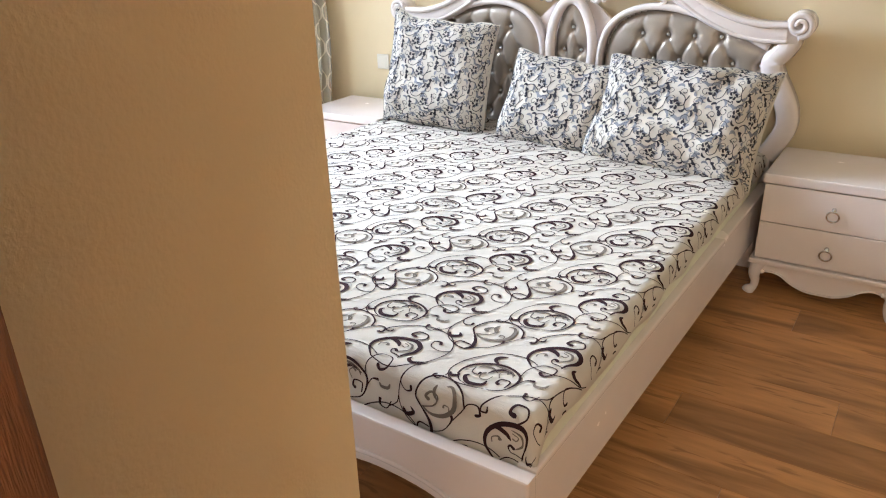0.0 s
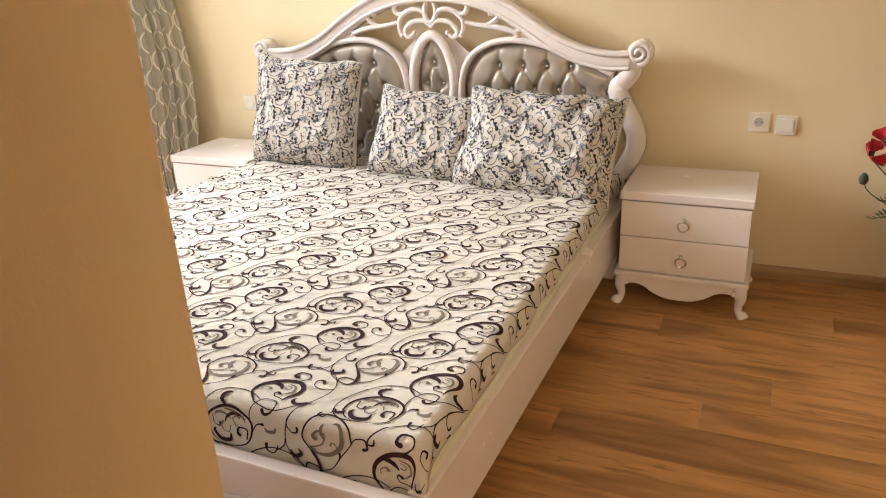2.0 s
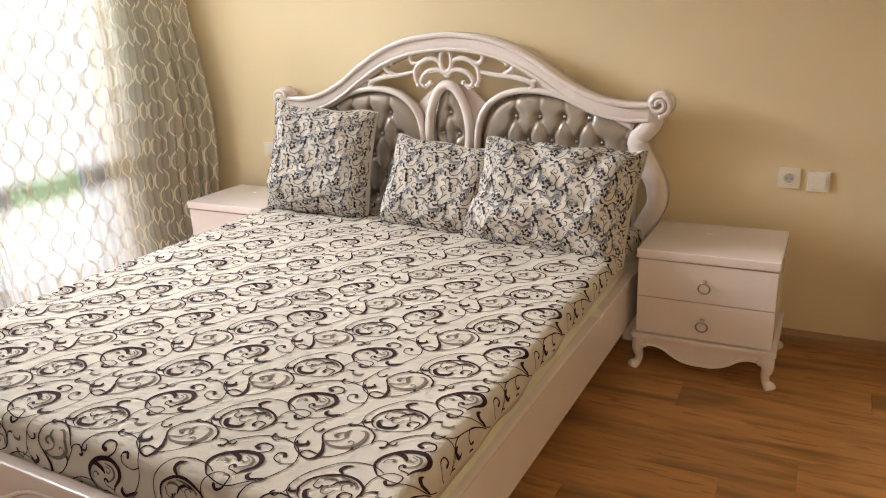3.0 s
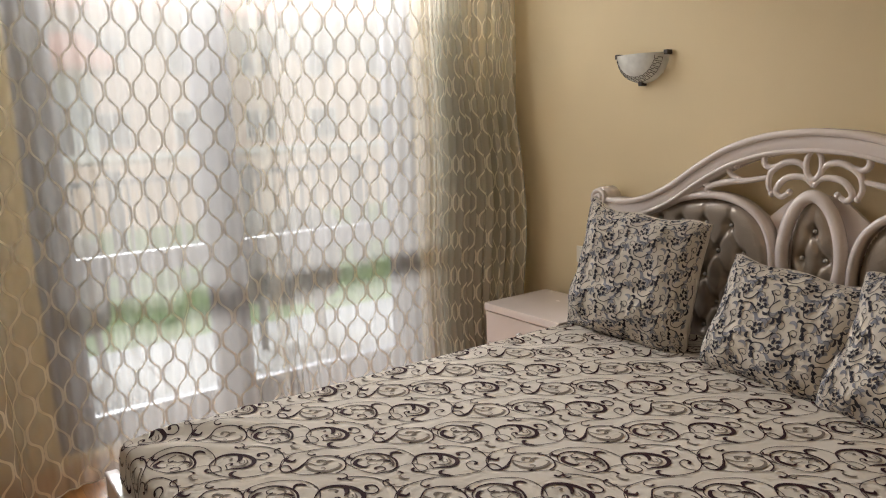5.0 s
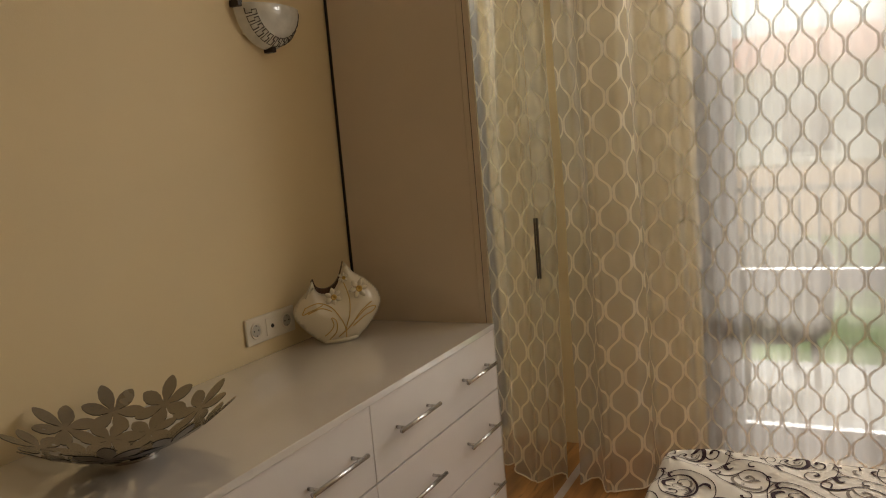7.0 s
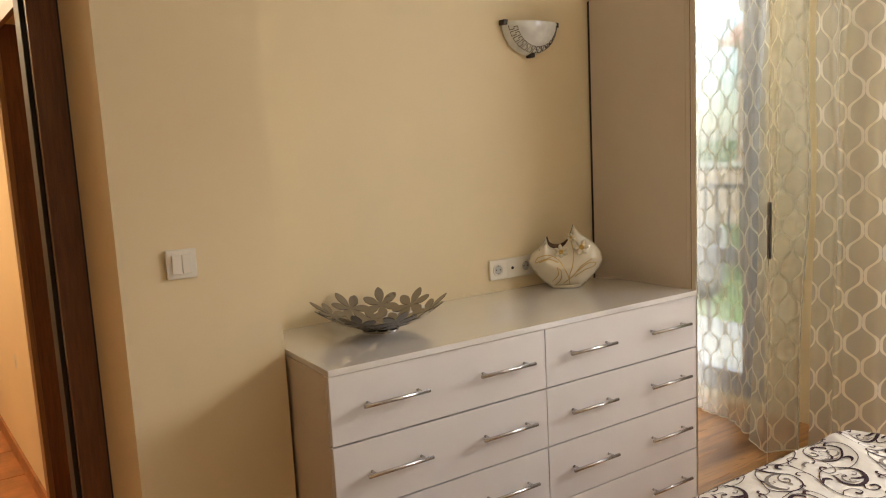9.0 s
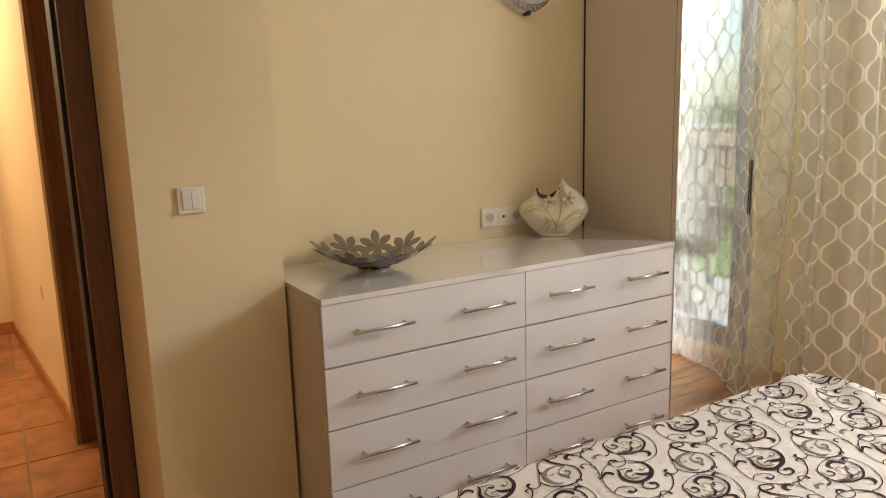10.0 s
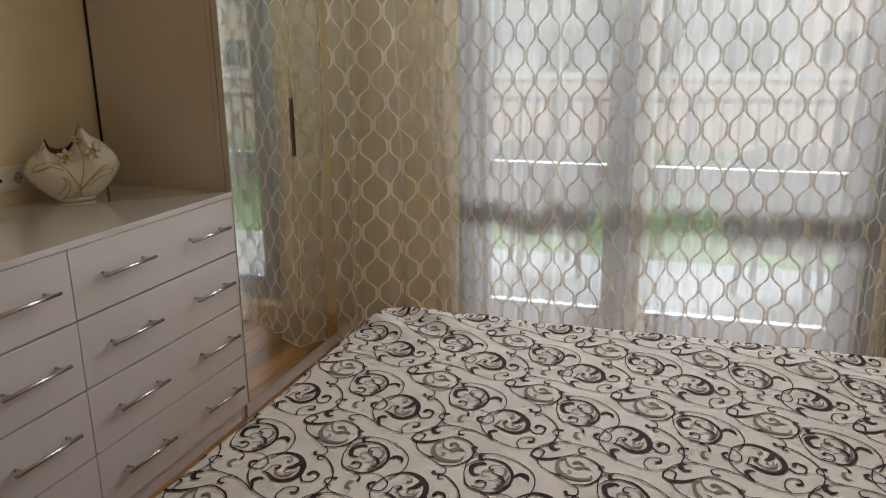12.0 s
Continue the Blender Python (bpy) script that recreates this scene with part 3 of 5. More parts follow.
def band(curve, w0, w1, y0, y1, bevel=0.004):
    """A flat moulding that follows a curve, from w0 below it to w1 above."""
    pts = [Vector(p) for p in curve]
    a, b = [], []
    for i, p in enumerate(pts):
        d = (pts[min(i + 1, len(pts) - 1)] - pts[max(i - 1, 0)]).normalized()
        n = Vector((-d.y, d.x))
        a.append(p + n * w1)
        b.append(p - n * w0)
    bm = bmesh.new()
    rings = []
    e = min(bevel, (w0 + w1) * 0.4)
    for p, q in zip(a, b):
        m = (q - p).normalized()
        prof = [(p + m * e, y0), (q - m * e, y0), (q, y0 + e), (q, y1), (p, y1), (p, y0 + e)]
        rings.append([bm.verts.new((XB + s.x, y, s.y)) for s, y in prof])
    for r0, r1 in zip(rings, rings[1:]):
        for j in range(6):
            bm.faces.new((r0[j], r0[(j + 1) % 6], r1[(j + 1) % 6], r1[j]))
    bm.faces.new(rings[0])
    bm.faces.new(rings[-1])
    bmesh.ops.recalc_face_normals(bm, faces=bm.faces)
    return bm


part("arch_moulding", band(arch, 0.060, 0.022, HY - 0.005, HY + 0.075, 0.012), M_LACQ, bed, "", True)
part("arch_bead", tube([(XB + a, HY - 0.008, b + 0.012) for a, b in arch], 0.013, 10, flat=((0, 1, 0), 0.9)), M_LACQ, bed, "", True)
part("arch_inner_bead", tube([(XB + a, HY - 0.002, b - 0.050) for a, b in arch], 0.009, 8, flat=((0, 1, 0), 0.9)), M_LACQ, bed, "", True)
post_out = [(0.94, 0.985), (0.975, 0.94), (0.955, 0.895), (0.918, 0.850), (0.935, 0.79), (0.972, 0.725), (1.000, 0.66), (1.005, 0.59), (0.975, 0.52), (0.945, 0.465)]
for sx in (-1, 1):
    c = [(sx * p[0] - sx * 0.040, p[1]) for p in (tuple(q) for q in spline(post_out, 5))]
    if sx > 0:
        c = c[::-1]
    part("post", band(c, 0.040, 0.040, HY - 0.004, HY + 0.075, 0.014), M_LACQ, bed, "", True)
    spiral = []
    for i in range(60):
        t = i / 59
        ang = -0.5 * math.pi + t * 4.4 * math.pi * 0.82
        r = 0.047 * (1 - 0.80 * t)
        spiral.append((XB + sx * (0.966 + r * math.cos(ang)), HY - 0.010 - 0.012 * t, 1.000 + r * math.sin(ang)))
    part("scroll", tube(spiral, [0.0125 - 0.004 * i / 59 for i in range(60)], 10), M_LACQ, bed, "", True)
    part("scroll_block", lathe([(0.0, 0.0), (0.042, 0.0), (0.052, 0.010), (0.052, 0.075), (0.0, 0.085)], (XB + sx * 0.966, HY - 0.006, 1.000), "y", 28), M_LACQ, bed, "", True)
    part("base_block", box(XB + sx * 0.885 - 0.045, XB + sx * 0.885 + 0.045, HY - 0.012, HY + 0.08, 0.0, 0.46, 0.008), M_LACQ, bed)

# a plain back panel below, behind the pads
back = [(-0.88, 0.3), (0.88, 0.3), (0.86, 0.86), (0.70, 0.94), (0.45, 1.02), (0.30, 1.03), (0.18, 0.98), (0.10, 1.05), (0.0, 1.08), (-0.10, 1.05), (-0.18, 0.98), (-0.30, 1.03), (-0.45, 1.02), (-0.70, 0.94), (-0.86, 0.86)]
part("back_panel", prism([(XB + a, b) for a, b in back], "y", HY + 0.055, HY + 0.07), M_LACQ, bed)
shoulder = [tuple(p) for p in spline([(0.86, 0.905), (0.74, 0.960), (0.60, 1.012), (0.46, 1.045), (0.34, 1.045), (0.24, 1.010), (0.175, 0.945), (0.145, 0.85), (0.14, 0.72), (0.145, 0.50)], 6)]
for sx in (-1, 1):
    cc = [(sx * a, b) for a, b in shoulder]
    part("panel_rim", band(cc if sx < 0 else cc[::-1], 0.014, 0.014, HY + 0.002, HY + 0.055, 0.008), M_LACQ, bed, "", True)
    fill = [(sx * 0.86, 0.905)] + [(sx * a, b) for a, b in shoulder[:22]] + [tuple((sx * a, b)) for a, b in [(0.50, 1.105), (0.62, 1.03), (0.74, 0.985), (0.86, 0.965)]]
    part("spandrel", prism([(XB + a, b) for a, b in fill[1:]], "y", HY + 0.022, HY + 0.05), M_LACQ, bed)
oval = [(0.098 * math.cos(a) * (1 - 0.12 * math.sin(a)), 0.875 + 0.195 * math.sin(a)) for a in (2 * math.pi * i / 48 for i in range(49))]
part("oval_rim", tube([(XB + a * 1.08, HY + 0.018, b) for a, b in oval[:-1]], 0.024, 10, flat=((0, 1, 0), 0.9), closed=True), M_LACQ, bed, "", True)


def inside(poly, x, z):
    odd = False
    for (x1, z1), (x2, z2) in zip(poly, poly[1:] + poly[:1]):
        if (z1 > z) != (z2 > z) and x < (x2 - x1) * (z - z1) / (z2 - z1) + x1:
            odd = not odd
    return odd


def edge_gap(poly, x, z):
    best = 9.0
    for (x1, z1), (x2, z2) in zip(poly, poly[1:] + poly[:1]):
        dx, dz = x2 - x1, z2 - z1
        t = max(0, min(1, ((x - x1) * dx + (z - z1) * dz) / (dx * dx + dz * dz + 1e-12)))
        best = min(best, math.hypot(x - x1 - t * dx, z - z1 - t * dz))
    return best


def pad(name, poly, buttons, sx):
    """A padded panel whose cloth is drawn in at the buttons, with creases from button to button."""
    xs, zs = [p[0] for p in poly], [p[1] for p in poly]
    step = 0.0085
    nx, nz = int((max(xs) - min(xs)) / step) + 1, int((max(zs) - min(zs)) / step) + 1
    bm = bmesh.new()
    grid = {}
    for i in range(nx + 1):
        for j in range(nz + 1):
            x, z = min(xs) + i * step, min(zs) + j * step
            if not inside(poly, x, z):
                continue
            g = edge_gap(poly, x, z)
            h = 0.036 * (1 - math.exp(-g / 0.022))
            for bx, bz in buttons:
                d = math.hypot(x - bx, z - bz)
                h -= 0.026 * math.exp(-(d / 0.017) ** 2) + 0.008 * math.exp(-(d / 0.045) ** 2)
            for (ax, az), (bx, bz) in pairs(buttons):
                dx, dz = bx - ax, bz - az
                t = ((x - ax) * dx + (z - az) * dz) / (dx * dx + dz * dz)
                if 0 < t < 1:
                    d = abs((x - ax) * dz - (z - az) * dx) / math.hypot(dx, dz)
                    h -= 0.011 * math.exp(-(d / 0.007) ** 2)
            for ax, az, bx, bz in edge_pleats(buttons, poly):
                dx, dz = bx - ax, bz - az
                t = ((x - ax) * dx + (z - az) * dz) / (dx * dx + dz * dz + 1e-9)
                if 0 < t < 1:
                    d = abs((x - ax) * dz - (z - az) * dx) / math.hypot(dx, dz)
                    h -= 0.008 * (1 - t * 0.5) * math.exp(-(d / 0.007) ** 2)
            grid[i, j] = bm.verts.new((XB + x, HY + 0.050 - max(h, -0.004), z))
    for (i, j) in list(grid):
        q = [(i, j), (i + 1, j), (i + 1, j + 1), (i, j + 1)]
        if all(k in grid for k in q):
            bm.faces.new([grid[k] for k in q])
    loose = [v for v in bm.verts if not v.link_faces]
    bmesh.ops.delete(bm, geom=loose, context="VERTS")
    bmesh.ops.recalc_face_normals(bm, faces=bm.faces)
    ob = part(name, bm, M_LEATHER, bed, "taupe buttoned leatherette panel", True)
    for bx, bz in buttons:
        part("button", lathe([(0.0, -0.009), (0.005, -0.008), (0.0085, -0.003), (0.0085, 0.0), (0.0, 0.002)], (XB + bx, HY + 0.041, bz), "y", 12), M_CRYSTAL, ob, "small crystal button", True)
    return ob


def pairs(buttons):
    out = []
    for i, a in enumerate(buttons):
        for b in buttons[i + 1:]:
            if 0.03 < abs(a[0] - b[0]) < 0.09 and 0.04 < abs(a[1] - b[1]) < 0.125:
                out.append((a, b))
    return out


def edge_pleats(buttons, poly):
    out = []
    top = max(b[1] for b in buttons)
    for bx, bz in buttons:
        up = [b for b in buttons if abs(b[0] - bx) < 0.09 and b[1] > bz + 0.03]
        if not up:
            out.append((bx, bz, bx + 0.01, bz + 0.13))
    return out


for sx in (-1, 1):
    poly = [(sx * 0.855, 0.42), (sx * 0.150, 0.42)] + [(sx * (a + 0.012), b - 0.010) for a, b in shoulder[::-1]]
    buttons = []
    for row in range(5):
        z = 0.935 - row * 0.105
        for col in range(7):
            x = 0.218 + col * 0.112 + (0.056 if row % 2 else 0.0)
            if inside(poly, sx * x, z) and edge_gap(poly, sx * x, z) > 0.035:
                buttons.append((sx * x, z))
    pad("side_pad", poly, buttons, sx)
poly = [(a * 0.93, b) for a, b in oval[:-1]]
pad("oval_pad", poly, [(0.0, 0.945), (-0.042, 0.845), (0.042, 0.845), (0.0, 0.755)], 1)

# tracery between the arch and the panels
trace = []
for sx in (-1, 1):
    for pts in (
        [(0.0, 1.105), (0.035, 1.135), (0.10, 1.128), (0.135, 1.085), (0.115, 1.062), (0.088, 1.078)],
        [(0.012, 1.135), (0.045, 1.180), (0.10, 1.185), (0.155, 1.150), (0.165, 1.10), (0.150, 1.07)],
        [(0.11, 1.182), (0.16, 1.165), (0.185, 1.185), (0.175, 1.225), (0.150, 1.222)],
        [(0.165, 1.13), (0.24, 1.115), (0.33, 1.105), (0.40, 1.088), (0.425, 1.070), (0.410, 1.052)],
        [(0.27, 1.112), (0.32, 1.135), (0.335, 1.165), (0.310, 1.180), (0.295, 1.165)],
        [(0.40, 1.085), (0.44, 1.095), (0.445, 1.118), (0.425, 1.122)],
    ):
        trace.append([(sx * a, b) for a, b in (tuple(p) for p in spline(pts, 6))])
leafy = [(0.028 * math.sin(2 * math.pi * i / 28), 1.178 + 0.05 * math.cos(2 * math.pi * i / 28)) for i in range(29)]
trace.append(leafy)
fret = bmesh.new()
for line in trace:
    tube([(XB + a, HY + 0.012, b) for a, b in line], [0.0085 + 0.004 * math.sin(math.pi * i / (len(line) - 1)) for i in range(len(line))], 8, fret, flat=((0, 1, 0), 0.8))
for sx in (-1, 1):
    for a, b in ((0.085, 1.080), (0.152, 1.070), (0.150, 1.220), (0.410, 1.055), (0.297, 1.166), (0.427, 1.120)):
        lathe([(0.0, -0.010), (0.009, -0.008), (0.0125, 0.0), (0.009, 0.008), (0.0, 0.010)], (XB + sx * a, HY + 0.012, b), "y", 12, fret)
part("tracery", fret, M_LACQ, bed, "open carved white scroll tracery", True)

mattress = empty("mattress", "pale cream mattress under the patterned bedspread", "mattress", at=(XB, 2.2, 0.34))
part("body", box(XB - 0.90, XB + 0.905, 1.18, 3.22, 0.332, 0.472, 0.03, 3), M_SHEET, mattress)

# ---- printed cloth ----
def stroke(cx, cy, r0, r1, a0, a1, w, kind="leaf", n=18, sx=1.0, sy=1.0):
    """A tapered spiral stroke as (u, v, half width)."""
    pts = []
    for i in range(n + 1):
        t = i / n
        a = radians(a0 + (a1 - a0) * t)
        r = r0 + (r1 - r0) * t
        if kind == "leaf":
            wd = 1.25 * w * (math.sin(math.pi * min(1, t * 0.97 + 0.03)) ** 0.8) * (1.25 - 0.6 * t)
        else:
            wd = 1.4 * w * (0.42 + 0.62 * max(0, (t - 0.55) / 0.45) ** 1.3) if t < 0.97 else w * 0.9
        pts.append((cx + sx * r * math.cos(a), cy + sy * r * math.sin(a), wd))
    return pts


def vine(pts, w, bulb=1.0):
    s = [tuple(p) for p in spline(pts, 7)]
    n = len(s) - 1
    return [(p[0], p[1], 1.5 * w * (1 + (bulb - 1) * max(0, (i / n - 0.7) / 0.3) ** 1.5)) for i, p in enumerate(s)]


def pen(pts, thin, thick, kind):
    """A drawn line: an even vine, a hook that swells to a round end, or a leaf fullest in its middle."""
    s = [tuple(p) for p in spline(pts, 7)]
    n = len(s) - 1
    out = []
    for i, p in enumerate(s):
        t = i / n
        if kind == "vine":
            w = thin
        elif kind == "hook":
            w = thin + (thick - thin) * max(0, (t - 0.45) / 0.5) ** 1.4 if t < 0.96 else thick * 0.62
        else:
            w = max(thin * 0.5, thick * math.sin(math.pi * (0.06 + 0.9 * t)) ** 0.9)
        out.append((p[0], p[1], w))
    return out


PRINT_X, PRINT_Y = 0.346, 0.284         # one repeat across and along the bed; rows step by half


def spread_tile():
    """Three linked roundels, drawn in units of a thousandth of a metre, right along the bed and up across it."""
    d, g = [], []

    def place(line, kp, kq, ox, oy):
        turn = radians(18)
        out = []
        for a, b, w in line:
            p, q = kp * a / 1000, kq * b / 1000
            out.append((ox - p * math.sin(turn) - q * math.cos(turn), oy + p * math.cos(turn) - q * math.sin(turn), 0.85 * w))
        return out

    V, B = 0.0016, 0.0052
    bold = [
        # ring with a hook that closes over its end
        ([(-66, 86), (-90, 45), (-92, 5), (-70, -48), (-12, -92), (50, -80), (86, -28), (87, 28), (66, 76), (50, 88), (46, 74), (58, 70)], V, 0.0030, "hook"),
        # the great comma
        ([(-66, 86), (-28, 100), (3, 84), (21, 42), (15, 0), (-9, -18), (-33, -12), (-51, 10), (-66, 20)], V, 0.0075, "leaf"),
        ([(-60, 18), (-52, 30), (-46, 42), (-34, 44), (-30, 36), (-40, 30)], V, B, "hook"),
        ([(14, 76), (12, 56), (-2, 38), (-18, 32)], V, 0.0075, "leaf"),
        ([(20, 6), (30, -20), (50, -20), (60, 4), (46, 18), (36, 4)], 0.0024, 0.0062, "hook"),
        ([(-70, -46), (-76, -18), (-64, -8), (-54, -14)], V, 0.0060, "leaf"),
        ([(-12, -92), (-15, -66), (2, -42), (24, -44), (24, -60), (10, -62)], V, B, "hook"),
    ]
    bold_grey = [
        ([(-40, 30), (-28, 4), (-6, 2), (8, 22)], V, 0.0038, "leaf"),
        ([(-24, 82), (-12, 78), (-10, 62), (-20, 60)], V, 0.0060, "hook"),
        ([(0, 22), (-10, 10), (-18, 18), (-12, 26)], V, 0.0026, "hook"),
    ]
    sprig = [
        # loose curl, thick neck, then the ring
        ([(-52, 40), (-42, 62), (-56, 72), (-70, 54), (-64, 40), (-30, 34), (0, 44), (24, 48), (54, 26), (63, -4), (50, -34), (22, -54), (-8, -54)], 0.0026, 0.0026, "vine"),
        ([(-70, 50), (-62, 38), (-36, 34), (-10, 42)], V, 0.0058, "leaf"),
        ([(-62, 36), (-56, 6), (-36, -18), (-22, -22)], V, 0.0046, "hook"),
        ([(-36, -18), (-14, -46), (2, -64), (-2, -84), (-20, -84), (-22, -72)], V, B, "hook"),
        ([(-56, 74), (-28, 92), (10, 96), (58, 74), (84, 54), (104, 30)], V, V, "vine"),
        ([(-8, 92), (-24, 88), (-20, 70), (-6, 72)], V, 0.0066, "leaf"),
        ([(76, 62), (56, 76), (34, 72), (32, 58), (44, 54)], V, 0.0046, "hook"),
        ([(92, -16), (72, -14), (58, -2), (64, 10), (70, 2)], V, 0.0030, "hook"),
    ]
    sprig_grey = [
        ([(0, 40), (-18, 26), (-24, -2), (-12, -28), (14, -38), (34, -34), (38, -22)], V, 0.0066, "leaf"),
        ([(-2, 40), (0, 12), (18, -2), (30, 10), (22, 24), (12, 18)], 0.0022, 0.0060, "hook"),
        ([(10, 2), (30, 4), (42, -4)], V, 0.0050, "leaf"),
        ([(-20, -16), (-6, -20), (0, -12), (-6, -8)], V, 0.0034, "hook"),
    ]
    leafy = [
        ([(-57, 18), (-54, -30), (-30, -54), (0, -60), (30, -36), (42, 0), (30, 42), (0, 62), (-30, 58), (-50, 40)], V, 0.0040, "leaf"),
        ([(-57, 16), (-42, 66), (-6, 84), (42, 62), (80, 12), (84, -30), (70, -66), (48, -88)], V, V, "vine"),
        ([(-8, 80), (-20, 76), (-16, 62), (-6, 66)], V, 0.0050, "leaf"),
        ([(-24, 2), (-40, 10), (-38, 38), (-16, 48), (-8, 40)], V, 0.0070, "leaf"),
        ([(42, -10), (58, 0), (70, -8), (72, -24)], V, 0.0062, "leaf"),
        ([(-44, -36), (-22, -44), (-14, -26), (-26, -18), (-34, -24)], 0.0022, 0.0056, "hook"),
        ([(0, -60), (30, -72), (48, -102), (36, -128), (14, -120), (10, -102), (24, -96)], V, B, "hook"),
        ([(-30, -54), (-12, -74), (-14, -92)], V, 0.0052, "hook"),
        ([(24, 34), (4, 38), (-4, 26), (6, 20)], V, 0.0040, "hook"),
        ([(2, -50), (20, -30), (18, -8), (4, 6)], V, 0.0046, "leaf"),
        ([(-66, -108), (-82, -92), (-72, -78), (-56, -82)], V, 0.0050, "hook"),
        ([(-78, -96), (-68, -122), (-50, -134)], V, V, "vine"),
    ]
    leafy_grey = [
        ([(36, -4), (26, -26), (10, -44), (-4, -46)], V, 0.0042, "leaf"),
        ([(-6, -6), (-20, 4), (-16, 18), (0, 18), (6, 8)], V, 0.0040, "hook"),
        ([(8, -14), (26, 0), (30, 18), (24, 28)], V, 0.0040, "leaf"),
        ([(-10, -20), (8, -18), (14, -30), (6, -36)], V, 0.0036, "hook"),
        ([(-24, -120), (-34, -110), (-30, -94), (-20, -92)], V, 0.0052, "leaf"),
    ]
    for mx, my in ((0.0, 0.0), (PRINT_X, PRINT_Y / 2)):
        for dark_, grey_, kp, kq, ox, oy in ((bold, bold_grey, 1.0, 1.0, 0.028, 0.031), (sprig, sprig_grey, 1.08, 1.2, -0.175, 0.028), (leafy, leafy_grey, 1.04, 1.11, -0.100, 0.158)):
            d += [place(pen(*k), kp, kq, mx + ox, my + oy) for k in dark_]
            g += [place(pen(*k), kp, kq, mx + ox, my + oy) for k in grey_]
    return d, g


def floral_tile():
    """The pillow cases' closer print, 0.19 by 0.17 m: slate strokes and soft grey ones."""
    d, g = [], []
    for cx, cy, turn, mir in ((0.05, 0.045, 0, 1), (0.14, 0.05, 150, -1), (0.095, 0.125, 70, 1), (0.005, 0.13, 240, -1)):
        def c(dx, dy):
            a = radians(turn)
            return cx + mir * (dx * math.cos(a) - dy * math.sin(a)), cy + dx * math.sin(a) + dy * math.cos(a)
        for k in range(5):
            x, y = c(0.010 * math.cos(k * 1.25), 0.010 * math.sin(k * 1.25))
            d.append(stroke(x, y, 0.010, 0.007, turn + 72 * k, turn + 72 * k + 150 * mir, 0.0052, "leaf", 9))
        x, y = c(0.028, 0.0)
        d.append(stroke(x, y, 0.024, 0.007, turn + 120, turn + 120 - 400 * mir, 0.0022, "hook", 22))
        x, y = c(-0.024, 0.022)
        d.append(stroke(x, y, 0.020, 0.005, turn - 60, turn - 60 + 380 * mir, 0.0022, "hook", 20))
        x, y = c(0.006, -0.034)
        g.append(stroke(x, y, 0.020, 0.016, turn + 20, turn + 170, 0.0058, "leaf", 10))
        x, y = c(0.036, 0.026)
        g.append(stroke(x, y, 0.013, 0.010, turn + 200, turn + 330, 0.0055, "leaf", 9))
        x, y = c(0.050, -0.010)
        g.append(stroke(x, y, 0.022, 0.018, turn + 60, turn + 190, 0.0062, "leaf", 10))
        x, y = c(-0.045, 0.004)
        g.append(stroke(x, y, 0.018, 0.014, turn + 230, turn + 60, 0.0055, "leaf", 10))
        x, y = c(-0.030, -0.018)
        d.append(stroke(x, y, 0.014, 0.011, turn + 90, turn + 250, 0.0048, "leaf", 9))
        d.append(vine([c(-0.01, 0.0), c(-0.02, -0.03), c(0.01, -0.05), c(0.05, -0.04)], 0.0013, 1.5))
    return d, g


def lay(bm, strokes, place, u0, u1, v0, v1, pu, pv, turn=0.0, shift=(0.0, 0.0)):
    """Repeat strokes over a cloth; place(u, v) gives the point just above it, or None off it."""
    for iu in range(int((u0 - u1) / pu) - 2, int((u1 - u0) / pu) + 3):
        for iv in range(int((v0 - v1) / pv) - 2, int((v1 - v0) / pv) + 3):
            for s in strokes:
                last = None
                n = len(s)
                for i in range(n):
                    a, b = s[max(i - 1, 0)], s[min(i + 1, n - 1)]
                    dx, dy = b[0] - a[0], b[1] - a[1]
                    ln = math.hypot(dx, dy) or 1
                    nx, ny = -dy / ln * s[i][2], dx / ln * s[i][2]
                    pts = []
                    for sg in (-1, 1):
                        u, v = s[i][0] + sg * nx + iu * pu + shift[0], s[i][1] + sg * ny + iv * pv + shift[1]
                        if turn:
                            u, v = u * math.cos(turn) - v * math.sin(turn), u * math.sin(turn) + v * math.cos(turn)
                        pts.append(place(u, v) if u0 < u < u1 and v0 < v < v1 else None)
                    if None in pts:
                        last = None
                        continue
                    now = [bm.verts.new(p) for p in pts]
                    if last:
                        bm.faces.new((last[0], last[1], now[1], now[0]))
                    last = now
    return bm


# ---- bedspread ----
CA, CL = 0.888, 2.06                    # half width and length of its flat top
CY0 = 1.193                              # where the foot edge bends
CZ = 0.486


def fold(d, r=0.035):
    """How far out and down cloth lies after d past an edge."""
    if d <= 0:
        return d, 0.0
    q = r * math.pi / 2
    if d < q:
        return r * math.sin(d / r), r * (1 - math.cos(d / r))
    return r + 0.05 * (d - q), r + (d - q)


def hem(s, t):
    return 0.016 * noise.noise(Vector((s * 4, t * 4, 3))) + 0.007 * math.sin(19 * (s + t))


